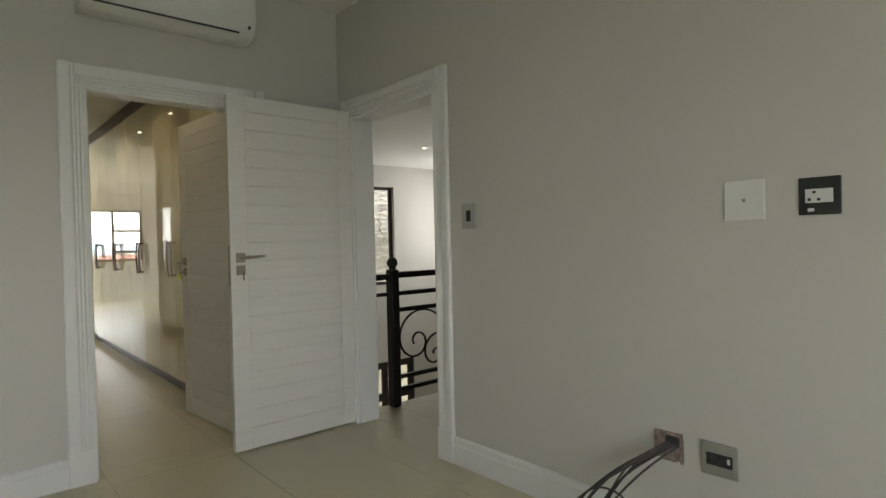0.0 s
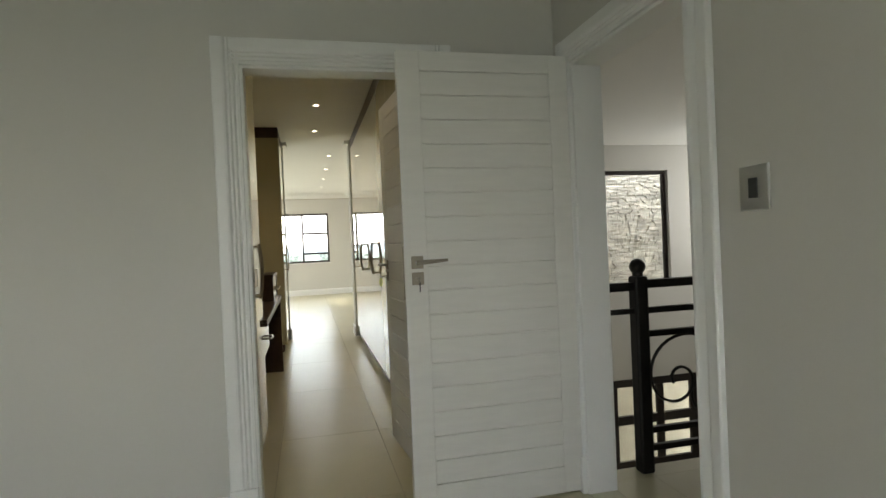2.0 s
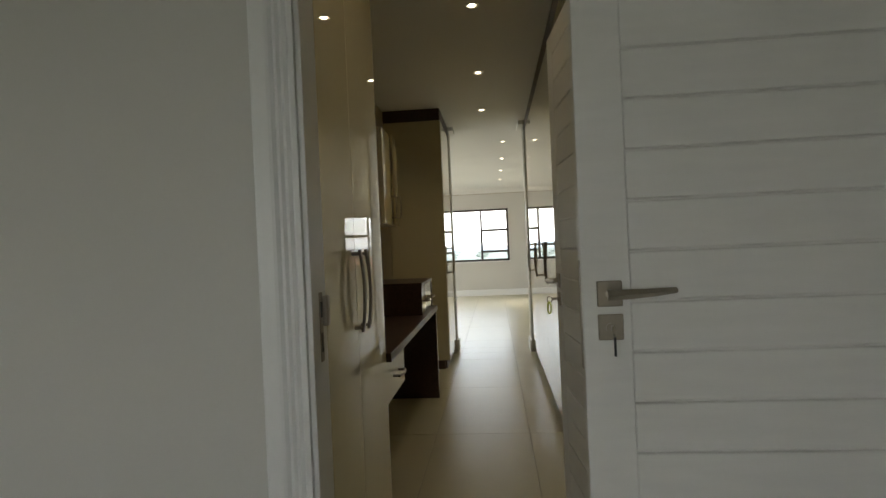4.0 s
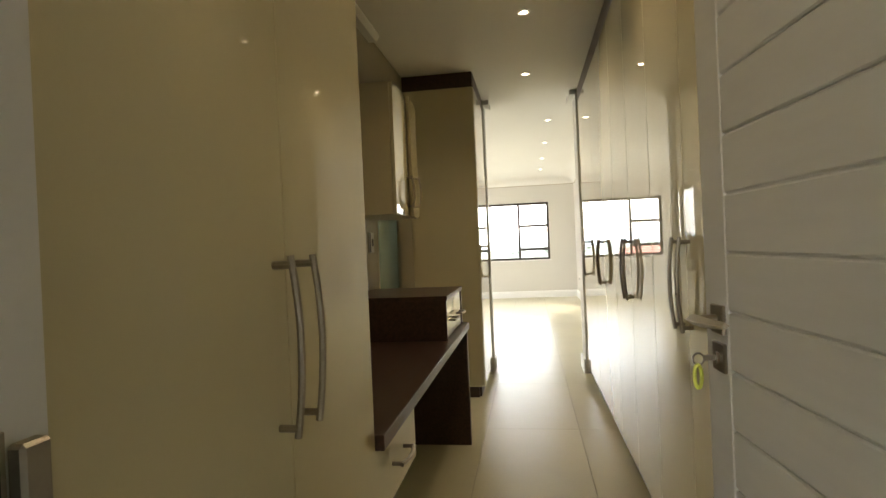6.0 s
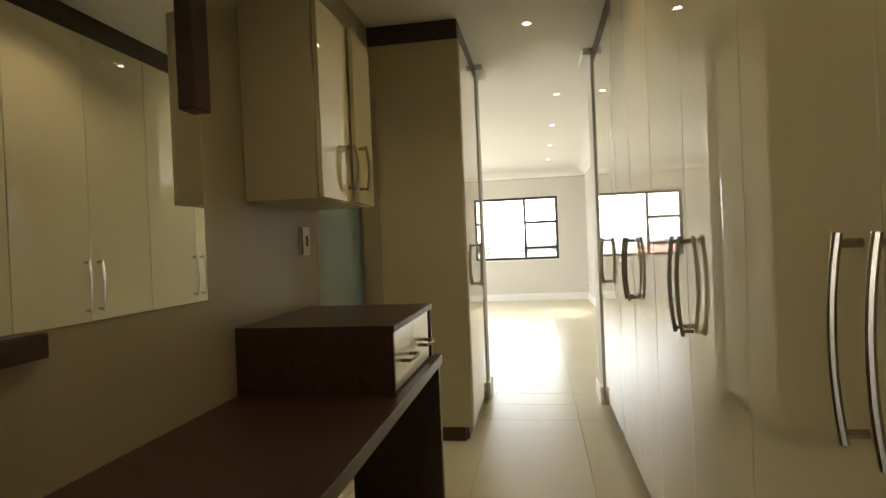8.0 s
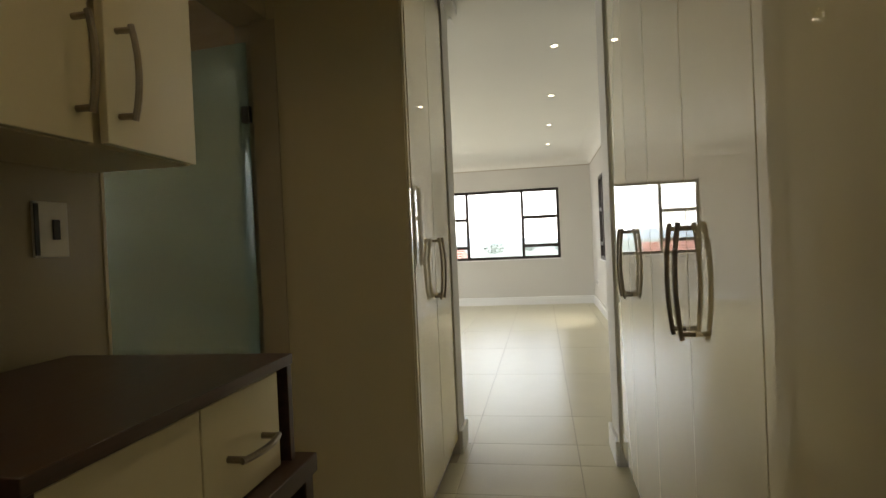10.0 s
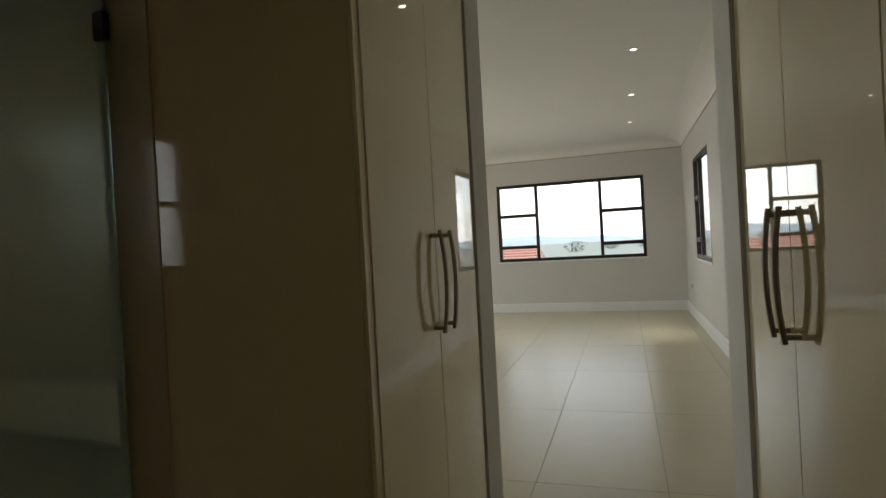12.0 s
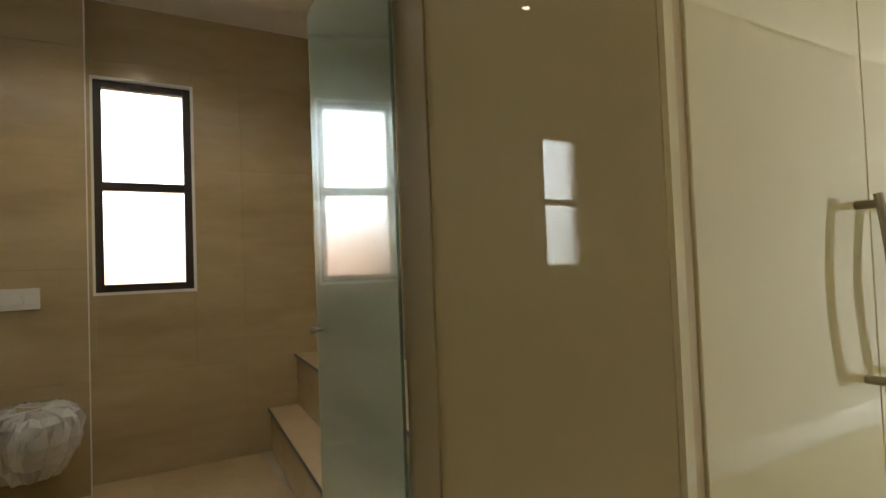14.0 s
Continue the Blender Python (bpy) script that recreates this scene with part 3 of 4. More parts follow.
part("lip", one_box(JX, JX + 0.015, 3.2865, 3.312, 1.02, 1.10, bevel=0.003), M_STEEL, strike)

# dressing table
table = thing("dressing_table", (0.66, 5.54, 0), "dark wenge dressing table between the tall cupboards", "desk")


def local(bmn, o):
    bmesh.ops.translate(bmn, verts=bmn.verts, vec=(-o[0], -o[1], -o[2]))
    return bmn


TO = (0.66, 5.54, 0)
part("worktop", local(one_box(X_MIR + 0.002, 0.943, 4.353, 6.43, 0.706, 0.747, bevel=0.002), TO), M_WENGE, table)
part("end_panel", local(one_box(X_MIR + 0.17, 0.932, 6.388, 6.428, 0, 0.705, bevel=0.002), TO), M_WENGE, table)
drawer_box = part("pedestal", local(one_box(X_MIR + 0.02, 0.895, 4.355, 4.86, 0.50, 0.705, bevel=0.001), TO), M_CARCASS, table, "beige drawer pedestal under the top")
dr = part("drawer", local(one_box(0.896, 0.915, 4.358, 4.857, 0.508, 0.70, bevel=0.0015), TO), M_CREAM, table, "cream gloss drawer front")
bow_handle(dr, 0.915 - TO[0], 4.605 - TO[1], 0.525, 0.685, 1, "y")

# two-drawer box on the worktop
DO = (0.65, 6.08, 0.747)
dbx = thing("drawer_box", DO, "dark wenge box with two small cream drawers on the dressing table", "drawer box")
part("case_top", local(one_box(X_MIR + 0.003, 0.912, 5.750, 6.396, 0.950, 0.972, bevel=0.001), DO), M_WENGE, dbx)
part("case_side", local(one_box(X_MIR + 0.003, 0.908, 5.750, 5.770, 0.747, 0.950, bevel=0.001), DO), M_WENGE, dbx)
part("case_side", local(one_box(X_MIR + 0.003, 0.908, 6.376, 6.396, 0.747, 0.950, bevel=0.001), DO), M_WENGE, dbx)
part("case_back", local(one_box(X_MIR + 0.003, X_MIR + 0.02, 5.770, 6.376, 0.747, 0.950), DO), M_WENGE, dbx)
for a, b in ((5.773, 6.071), (6.075, 6.339)):
    d = part("drawer", local(one_box(0.40, 0.903, a, b, 0.753, 0.946, bevel=0.0015), DO), M_CREAM, dbx, "cream gloss drawer")
    bow_handle(d, 0.903 - DO[0], (a + b) / 2 - DO[1], 0.771 - DO[2], 0.906 - DO[2], 1, "y")

# wall cupboard
WO = (0.5, 6.175, 1.37)
wc = thing("wall_cupboard", WO, "small beige wall cupboard with two cream gloss doors", "wall cupboard")
part("body", local(one_box(X_MIR + 0.002, 0.632, 5.865, 6.485, 1.402, 2.10, bevel=0.001), WO), M_CARCASS, wc)
for i, (a, b) in enumerate(((5.867, 6.172), (6.178, 6.483))):
    d = part("door", local(one_box(0.634, 0.652, a, b, 1.404, 2.098, bevel=0.0015), WO), M_CREAM, wc, "cream gloss door")
    if i:
        d.matrix_local = pose(0.634 - WO[0], b - WO[1], 0, 0, 0, 4.5) @ pose(-(0.634 - WO[0]), -(b - WO[1]), 0)
    hy = (b - 0.035 if i == 0 else a + 0.035) - WO[1]
    bow_handle(d, 0.652 - WO[0], hy, 1.45 - WO[2], 1.63 - WO[2], 1)

# mirror with a part frame
MO = (X_MIR, 4.9, 1.08)
mir = thing("wall_mirror", MO, "large wall mirror with a dark wooden frame along parts of it", "mirror")
part("glass", local(one_box(X_MIR + 0.001, X_MIR + 0.006, 4.356, 5.60, 1.083, 2.04), MO), M_MIRROR, mir)
part("frame_bar", local(one_box(X_MIR + 0.001, X_MIR + 0.036, 4.356, 5.617, 2.02, 2.085, bevel=0.004), MO), M_WENGE, mir, "dark wenge top bar")
part("frame_bar", local(one_box(X_MIR + 0.001, X_MIR + 0.036, 5.535, 5.617, 1.655, 2.0195, bevel=0.004), MO), M_WENGE, mir, "dark wenge side bar, cut short")
part("frame_bar", local(one_box(X_MIR + 0.001, X_MIR + 0.036, 4.356, 4.995, 1.03, 1.082, bevel=0.004), MO), M_WENGE, mir, "dark wenge bottom bar, cut short")


# ---------------- switches and sockets ----------------
def wall_plate(name, axis, wall, sign, u, z, w, h, label, category, plate=None, bits=()):
    root = thing(name, (0, 0, 0), label, category)

    def put(nm, a, b, c, d, t0, t1, mat, bev=0.0008, lab=""):
        lo, hi = sorted((wall + sign * t0, wall + sign * t1))
        bm = one_box(lo, hi, a, b, c, d, bevel=bev) if axis == "x" else one_box(a, b, lo, hi, c, d, bevel=bev)
        part(nm, bm, mat, root, lab)
    put("plate", u - w / 2, u + w / 2, z - h / 2, z + h / 2, 0, 0.008, plate or M_PLATE, 0.002)
    for nm, du, dz, bw, bh, out, mat in bits:
        put(nm, u + du - bw / 2, u + du + bw / 2, z + dz - bh / 2, z + dz + bh / 2, 0.0075, 0.0085 + out, mat)
    return root


wall_plate("light_switch", "x", WALL_B, -1, 1.968, 1.293, 0.105, 0.125, "silver light switch with one dark rocker", "light switch", None, [("rocker", 0, 0.0, 0.03, 0.055, 0.004, M_DARK)])
wall_plate("blank_plate", "x", WALL_B, -1, 0.656, 1.283, 0.126, 0.134, "square white cover plate with a centre screw", "cover plate", M_WHITE, [("screw", 0, 0, 0.011, 0.011, 0.001, M_STEEL)])
wall_plate("socket", "x", WALL_B, -1, 0.440, 1.283, 0.112, 0.114, "dark socket frame with a bare white module", "socket", M_DARK,
           [("module", 0, 0.0, 0.072, 0.042, 0.006, M_WHITE), ("rocker", -0.024, 0.006, 0.016, 0.022, 0.009, M_WHITE), ("pin_hole", 0.012, 0.011, 0.01, 0.008, 0.0065, M_DARK),
            ("pin_hole", 0.025, -0.011, 0.009, 0.009, 0.0065, M_DARK), ("pin_hole", 0.0, -0.011, 0.009, 0.009, 0.0065, M_DARK), ("sticker", 0.022, -0.042, 0.018, 0.01, 0.001, M_WHITE)])
wall_plate("socket", "x", WALL_B, -1, 0.748, 0.392, 0.128, 0.115, "silver socket outlet above the skirting", "socket", None,
           [("module", 0, 0.0, 0.088, 0.042, 0.003, M_DARK), ("pin_hole", 0.034, 0.009, 0.007, 0.007, 0.004, M_IRON), ("pin_hole", 0.034, -0.008, 0.007, 0.007, 0.004, M_IRON),
            ("rocker", -0.033, 0.004, 0.01, 0.018, 0.005, M_WHITE), ("pin_hole", 0.002, 0.010, 0.01, 0.006, 0.004, M_IRON), ("pin_hole", 0.014, -0.009, 0.008, 0.006, 0.004, M_IRON)])
wall_plate("light_switch", "x", X_MIR, 1, 6.36, 1.262, 0.092, 0.125, "slim silver light switch beside the bathroom doorway", "light switch", M_WHITE, [("rocker", 0.01, 0, 0.018, 0.045, 0.004, M_DARK), ("edge", -0.04, 0, 0.012, 0.114, 0.002, M_DARK)])
wall_plate("socket", "x", X_FAR, -1, 14.95, 0.42, 0.09, 0.11, "small wall socket by the far corner", "socket", M_WHITE, [("module", 0, 0, 0.05, 0.05, 0.003, M_DARK)])

# broken-out box with a bundle of cables
hole = thing("cable_outlet", (0, 0.002, 0.010), "rough open wall box with broken plaster edges", "wall box")
bm = bmesh.new()
box(bm, WALL_B - 0.003, WALL_B - 0.0005, 0.883, 0.978, 0.336, 0.432)
part("backing", bm, M_PLASTER, hole, "crumbled plaster")
rng = random.Random(4)
for a, b, c, d in ((0.876, 0.884, 0.33, 0.437), (0.977, 0.984, 0.345, 0.437), (0.884, 0.977, 0.430, 0.437), (0.90, 0.95, 0.331, 0.337)):
    bm = one_box(WALL_B - 0.007, WALL_B, a, b, c, d)
    bmesh.ops.subdivide_edges(bm, edges=bm.edges[:], cuts=3, use_grid_fill=True)
    for v in bm.verts:
        v.co += Vector((rng.uniform(-0.001, 0.001), rng.uniform(-0.003, 0.003), rng.uniform(-0.003, 0.003)))
    part("rim", bm, M_PLASTER, hole, "chipped plaster rim")
part("conduit", one_box(WALL_B - 0.012, WALL_B - 0.003, 0.888, 0.94, 0.385, 0.425, bevel=0.004), M_DARK, hole, "dark conduit mouth")
bundle = thing("cable_bundle", (2.3, 1.1, 0), "loose bundle of grey cables hanging out of the wall box", "cable")
for i in range(9):
    r = random.Random(20 + i)
    p0 = Vector((WALL_B - 0.005, 0.907 + r.uniform(-0.02, 0.02), 0.407 + r.uniform(-0.015, 0.012)))
    e = Vector((2.20 + r.uniform(-0.08, 0.06), 1.22 + r.uniform(-0.06, 0.10), 0.03))
    pts = []
    for k in range(13):
        u = k / 12
        p = p0.lerp(e, u)
        p.x -= 0.06 * math.sin(math.pi * u) * (0.6 + 0.1 * i)
        p.z += (0.03 + 0.012 * (i % 4)) * math.sin(math.pi * min(1, u * 1.15)) - 0.01 * u
        p.y += 0.012 * math.sin(5 * u + i)
        pts.append(p - Vector((2.3, 1.1, 0)))
    part("cable", tube(bmesh.new(), pts, 0.0038, 6), M_CABLE, bundle, "", True)
bm = bmesh.new()
tube(bm, [Vector((2.22 + 0.10 * math.cos(a) - 2.3, 1.08 + 0.09 * math.sin(a) - 1.1, 0.16 + 0.05 * math.sin(a + 0.6))) for a in (math.pi * i / 10 for i in range(-2, 13))], 0.004, 6)
part("cable", bm, M_CABLE, bundle, "looped cable end", True)

# ---------------- air conditioner ----------------
AO = (1.345, WALL_A, 2.33)
ac = thing("air_conditioner", AO, "white split air conditioner on the wall above the door", "air conditioner")
prof = [(0, 0.01), (-0.06, 0.0), (-0.12, 0.005), (-0.17, 0.03), (-0.195, 0.075), (-0.205, 0.13), (-0.205, 0.24), (-0.19, 0.275), (-0.15, 0.285), (0, 0.285)]
part("body", prism(bmesh.new(), [(u, v) for u, v in prof], "x", -0.42, 0.42), M_WHITE, ac, "", True)
part("end_cap", prism(bmesh.new(), [(u * 1.01, v) for u, v in prof], "x", 0.42, 0.427), M_WHITE, ac, "", True)
part("outlet_slot", prism(bmesh.new(), [(-0.172, 0.028), (-0.1765, 0.036), (-0.1785, 0.035), (-0.1745, 0.026)], "x", -0.37, 0.34), M_DARK, ac, "dark air slot")
part("outlet_flap", prism(bmesh.new(), [(-0.095, -0.001), (-0.125, 0.003), (-0.173, 0.027), (-0.176, 0.024), (-0.127, -0.001), (-0.095, -0.005)], "x", -0.37, 0.34), M_WHITE, ac, "white swing flap")
part("display", one_box(0.385, 0.397, -0.2, -0.185, 0.055, 0.07), M_DARK, ac, "small dark sensor window")


# ---------------- downlights ----------------
def downlight(place):
    root = thing("downlight", place, "small round recessed downlight, switched on", "downlight", "ceiling downlights")
    bm = bmesh.new()
    n = 24
    rings = []
    for r, z in ((0.042, 0.0), (0.042, -0.003), (0.038, -0.006), (0.030, -0.005), (0.026, 0.0)):
        rings.append([bm.verts.new((r * math.cos(2 * math.pi * i / n), r * math.sin(2 * math.pi * i / n), z)) for i in range(n)])
    for a, b in zip(rings, rings[1:]):
        for i in range(n):
            bm.faces.new((a[i], a[(i + 1) % n], b[(i + 1) % n], b[i]))
    part("rim", bm, M_TRIM, root, "", True)
    bm = bmesh.new()
    bmesh.ops.create_cone(bm, cap_ends=True, segments=20, radius1=0.019, radius2=0.021, depth=0.002)
    bmesh.ops.translate(bm, verts=bm.verts, vec=(0, 0, -0.003))
    part("lens", bm, M_LED, root, "glowing warm lens")
    return root


first = downlight((1.357, 5.12, H2))
spots = [(1.357, 6.40, H2), (1.357, 7.665, H2), (1.357, 3.84, H2), (0.49, 5.12, H2)]
spots += [(1.60, 9.525 + 1.48 * k, H2) for k in range(4)] + [(-0.55, 9.525 + 1.48 * k, H2) for k in range(5)]
spots += [(6.2, 6.9, 2.65), (4.6, 6.9, 2.65), (-1.1, 7.2, 2.74), (-1.35, 5.7, 2.74)]
for p in spots:
    copy_thing(first, pose(*p))
for y, watts in ((3.84, 0.36), (5.12, 0.6), (6.40, 0.7), (7.665, 0.3)):
    lamp("downlight_and_fill_beam", "SPOT", look((1.357, y, H2 - 0.015), (1.357, y, 0)), watts, (1.0, 0.812, 0.54), cone=130)
# bathroom spot added as fill, under an assumed downlight out of view
lamp("downlight_and_fill_beam", "SPOT", look((-1.1, 7.2, 2.72), (-1.1, 7.2, 0)), 1.6, (1.0, 0.88, 0.68), cone=155)

# ---------------- landing balustrade ----------------
RO = (2.79, 3.16, 0)
rail = thing("balustrade", RO, "black wrought iron balustrade with scrolls at the stairwell", "balustrade")
bm = bmesh.new()
box(bm, -0.036, 0.036, -0.036, 0.036, 0, 0.975, 0.012, 2)
part("post", bm, M_IRON, rail, "hammered square post")
bm = bmesh.new()
bmesh.ops.create_uvsphere(bm, u_segments=16, v_segments=10, radius=0.040)
bmesh.ops.translate(bm, verts=bm.verts, vec=(0, 0, 1.022))
tube(bm, [(0, 0, 0.97), (0, 0, 0.995)], 0.026, 12)
part("finial", bm, M_IRON, rail, "round ball finial", True)
for z, r in ((0.934, 0.021), (0.802, 0.015), (0.685, 0.015), (0.205, 0.015), (0.117, 0.015)):
    part("rail", one_box(0.03, 2.6, -r, r, z - r, z + r, bevel=0.003), M_IRON, rail)
part("rail", one_box(-0.235, -0.03, -0.02, 0.02, 0.904, 0.946, bevel=0.003), M_IRON, rail)
part("rail", one_box(-0.235, -0.03, -0.015, 0.015, 0.79, 0.815, bevel=0.003), M_IRON, rail)


def scroll(cx, cz, r, tighten, start, turns):
    """A bar that winds inwards as a logarithmic spiral."""
    n = int(30 * turns)
    pts = []
    for i in range(n + 1):
        a = 2 * math.pi * turns * i / n
        q = r * math.exp(-tighten * a)
        pts.append((cx + q * math.cos(start + a), 0, cz + q * math.sin(start + a)))
    return tube(bmesh.new(), pts, 0.008, 6)


for k in range(3):
    ox = 0.62 * k
    part("scroll", scroll(ox + 0.21, 0.445, 0.27, 0.216, math.radians(33), 1.5), M_IRON, rail, "large curled iron scroll", True)
    part("scroll", scroll(ox + 0.385, 0.33, 0.163, 0.24, math.radians(63), 1.35), M_IRON, rail, "small curled iron scroll", True)

# ---------------- bathroom ----------------
# wall tiles over the window wall, with the window left out
TW, TH = 1.2, 0.6
bath_tiles = thing("bath_wall_tiles", (0, 0, 0), "large beige veined wall tiles with thin joints", "wall tiles", kind="structure")


def clipped(u0, u1, v0, v1, holes):
    """The rectangle less its holes, as rectangles."""
    out = [(u0, u1, v0, v1)]
    for a, b, c, d in holes:
        nxt = []
        for p, q, r, s in out:
            if a >= q or b <= p or c >= s or d <= r:
                nxt.append((p, q, r, s))
                continue
            if p < a:
                nxt.append((p, a, r, s))
            if b < q:
                nxt.append((b, q, r, s))
            m0, m1 = max(p, a), min(q, b)
            if r < c:
                nxt.append((m0, m1, r, c))
            if d < s:
                nxt.append((m0, m1, d, s))
        out = nxt
    return out


g = 0.0004
for i in range(6):
    for j in range(5):
        u, v = 2.9 + TW * i, 0.0 + TH * j
        for p, q, r, s in clipped(max(u, BATH_Y0), min(u + TW, Y_END - 0.12), v, min(v + TH, 2.74), [(6.893, 7.411, 1.062, 2.29), (4.18, 4.70, 1.075, 2.285)]):
            if q - p > 0.02 and s - r > 0.02:
                part("tile", one_box(BATH_X - 0.012, BATH_X, p + g, q - g, r + g, s - g, bevel=0.0004), M_MARBLE, bath_tiles)
for j in range(5):
    for i in range(3):
        x0, x1 = BATH_X + TW * i, min(BATH_X + TW * (i + 1), 0.2)
        part("tile", one_box(x0 + g, x1 - g, Y_END - 0.132, Y_END - 0.12, TH * j + g, min(TH * (j + 1), 2.74) - g, bevel=0.0004), M_MARBLE, bath_tiles)
        part("tile", one_box(x0 + g, x1 - g, BATH_Y0, BATH_Y0 + 0.012, TH * j + g, min(TH * (j + 1), 2.74) - g, bevel=0.0004), M_MARBLE, bath_tiles)
    # boxed-in cistern wall
    part("tile", one_box(BATH_X, BATH_X + 0.16, 6.05, 6.86, TH * j + g, min(TH * (j + 1), 2.74) - g, bevel=0.0004), M_MARBLE, bath_tiles)
for a, b in ((6.881, 6.895), (7.409, 7.423)):
    structure("trim", one_box(BATH_X - 0.12, BATH_X + 0.002, a, b, 1.047, 2.305), M_TRIM, "white tile trim at the bathroom window", "trim")
for a, b in ((2.288, 2.305), (1.047, 1.064)):
    structure("trim", one_box(BATH_X - 0.12, BATH_X + 0.004, 6.894, 7.41, a, b), M_TRIM, "white tile trim at the bathroom window", "trim")
structure("trim", one_box(BATH_X + 0.158, BATH_X + 0.163, 6.858, 6.865, 0, 2.74), M_TRIM, "pale corner trim on the cistern wall", "trim")

# steps up to the bath
steps = thing("bath_steps", (0, 0, 0), "two tiled steps up to the bath platform", "steps")


def slanted(front, back, z0, z1):
    """A slab from the outer wall to the doorway, its front edge slightly askew."""
    x0, x1 = BATH_X + 0.002, 0.15
    return prism(bmesh.new(), [(x0, front), (x1, front - 0.118 * (x1 - x0)), (x1, back), (x0, back)], "z", z0, z1)


BACK = Y_END - 0.135
part("tread", slanted(7.832, BACK, 0.252, 0.272), M_BFLOOR, steps)
part("riser", slanted(7.842, BACK, 0, 0.252), M_MARBLE, steps)
part("tread", slanted(8.012, BACK, 0.582, 0.602), M_BFLOOR, steps)
part("riser", slanted(8.022, BACK, 0.272, 0.582), M_MARBLE, steps)
part("nosing", prism(bmesh.new(), [(BATH_X + 0.002, 7.826), (0.15, 7.826 - 0.118 * 2.548), (0.15, 7.833 - 0.118 * 2.548), (BATH_X + 0.002, 7.833)], "z", 0.258, 0.2735), M_DARK, steps, "dark nosing strip")
part("nosing", prism(bmesh.new(), [(BATH_X + 0.002, 8.006), (0.15, 8.006 - 0.118 * 2.548), (0.15, 8.013 - 0.118 * 2.548), (BATH_X + 0.002, 8.013)], "z", 0.588, 0.6035), M_DARK, steps, "dark nosing strip")

# wall-hung toilet in plastic wrap, and its flush plate
WCO = (BATH_X + 0.16, 6.62, 0.20)
wcp = thing("toilet", WCO, "white wall-hung toilet still wrapped in clear plastic", "toilet")


def lathe_oval(levels, n=28):
    bm = bmesh.new()
    rings = [[bm.verts.new((cx + a * math.cos(t), b * math.sin(t), z)) for t in (2 * math.pi * i / n for i in range(n))] for z, cx, a, b in levels]
    for p, q in zip(rings, rings[1:]):
        for i in range(n):
            bm.faces.new((p[i], p[(i + 1) % n], q[(i + 1) % n], q[i]))
    bm.faces.new(rings[0][::-1])
    bm.faces.new(rings[-1])
    return bm


part("bowl", lathe_oval([(0.0, 0.14, 0.14, 0.10), (0.05, 0.18, 0.19, 0.13), (0.14, 0.24, 0.25, 0.165), (0.24, 0.27, 0.28, 0.18), (0.27, 0.27, 0.28, 0.182)]), M_CERAMIC, wcp, "", True)
part("seat", lathe_oval([(0.272, 0.27, 0.275, 0.178), (0.285, 0.27, 0.28, 0.182), (0.292, 0.27, 0.272, 0.175)]), M_CERAMIC, wcp, "closed white seat", True)
wrap = lathe_oval([(0.03, 0.18, 0.20, 0.14), (0.12, 0.24, 0.275, 0.185), (0.17, 0.265, 0.30, 0.20), (0.22, 0.275, 0.315, 0.212), (0.27, 0.275, 0.31, 0.21), (0.31, 0.275, 0.295, 0.198), (0.335, 0.27, 0.24, 0.16), (0.345, 0.27, 0.13, 0.08)], 56)
r = random.Random(9)
for v in wrap.verts:
    a = math.atan2(v.co.y, v.co.x - 0.27)
    fold = 0.012 * math.sin(11 * a + 9 * v.co.z) + 0.008 * math.sin(23 * a - 31 * v.co.z)
    v.co += Vector((math.cos(a), math.sin(a), 0)) * fold
    v.co += Vector((r.uniform(-1, 1), r.uniform(-1, 1), r.uniform(-1, 1))) * 0.009
part("plastic_wrap", wrap, M_WRAP, wcp, "crumpled clear plastic wrap")
fp = thing("flush_plate", (BATH_X + 0.16, 6.53, 1.053), "white dual flush plate on the tiled wall", "flush plate")
part("plate", one_box(0, 0.012, -0.12, 0.12, -0.055, 0.055, bevel=0.003), M_WHITE, fp)
part("button", one_box(0.012, 0.017, -0.11, 0.045, -0.03, 0.03, bevel=0.002), M_CERAMIC, fp)
part("button", one_box(0.012, 0.017, 0.05, 0.11, -0.03, 0.03, bevel=0.002), M_CERAMIC, fp)

# glass bathroom door, open
GO = (0.274, 7.452, 0.01)
gd = thing("glass_door", GO, "frosted glass bathroom door standing open beside the tall cupboard", "door", turn=172.5)
part("pane", one_box(0.0, 0.885, -0.004, 0.004, 0, 2.05, bevel=0.0015), M_TEAL, gd)
for z in (0.25, 1.715):
    hg = part("hinge", one_box(-0.008, 0.03, -0.011, 0.011, z, z + 0.07, bevel=0.003), M_CHROME, gd, "chrome glass clamp hinge")
bm = bmesh.new()
tube(bm, [(0.838, -0.035, 0.925), (0.838, -0.028, 0.925), (0.838, -0.012, 0.925), (0.838, 0.012, 0.925), (0.838, 0.028, 0.925), (0.838, 0.035, 0.925)], [0.012, 0.014, 0.008, 0.008, 0.014, 0.012], 14)
part("knob", bm, M_STEEL, gd, "small chrome knob", True)
structure("trim", one_box(0.288, 0.3995, 7.459, 7.4985, 0, 2.146, bevel=0.002), M_TAUPE, "beige post that carries the glass door", "door post")
structure("trim", one_box(0.195, X_MIR + 0.004, 6.516, 6.526, 0, 2.14), M_CARCASS, "beige lining of the bathroom doorway", "door lining")

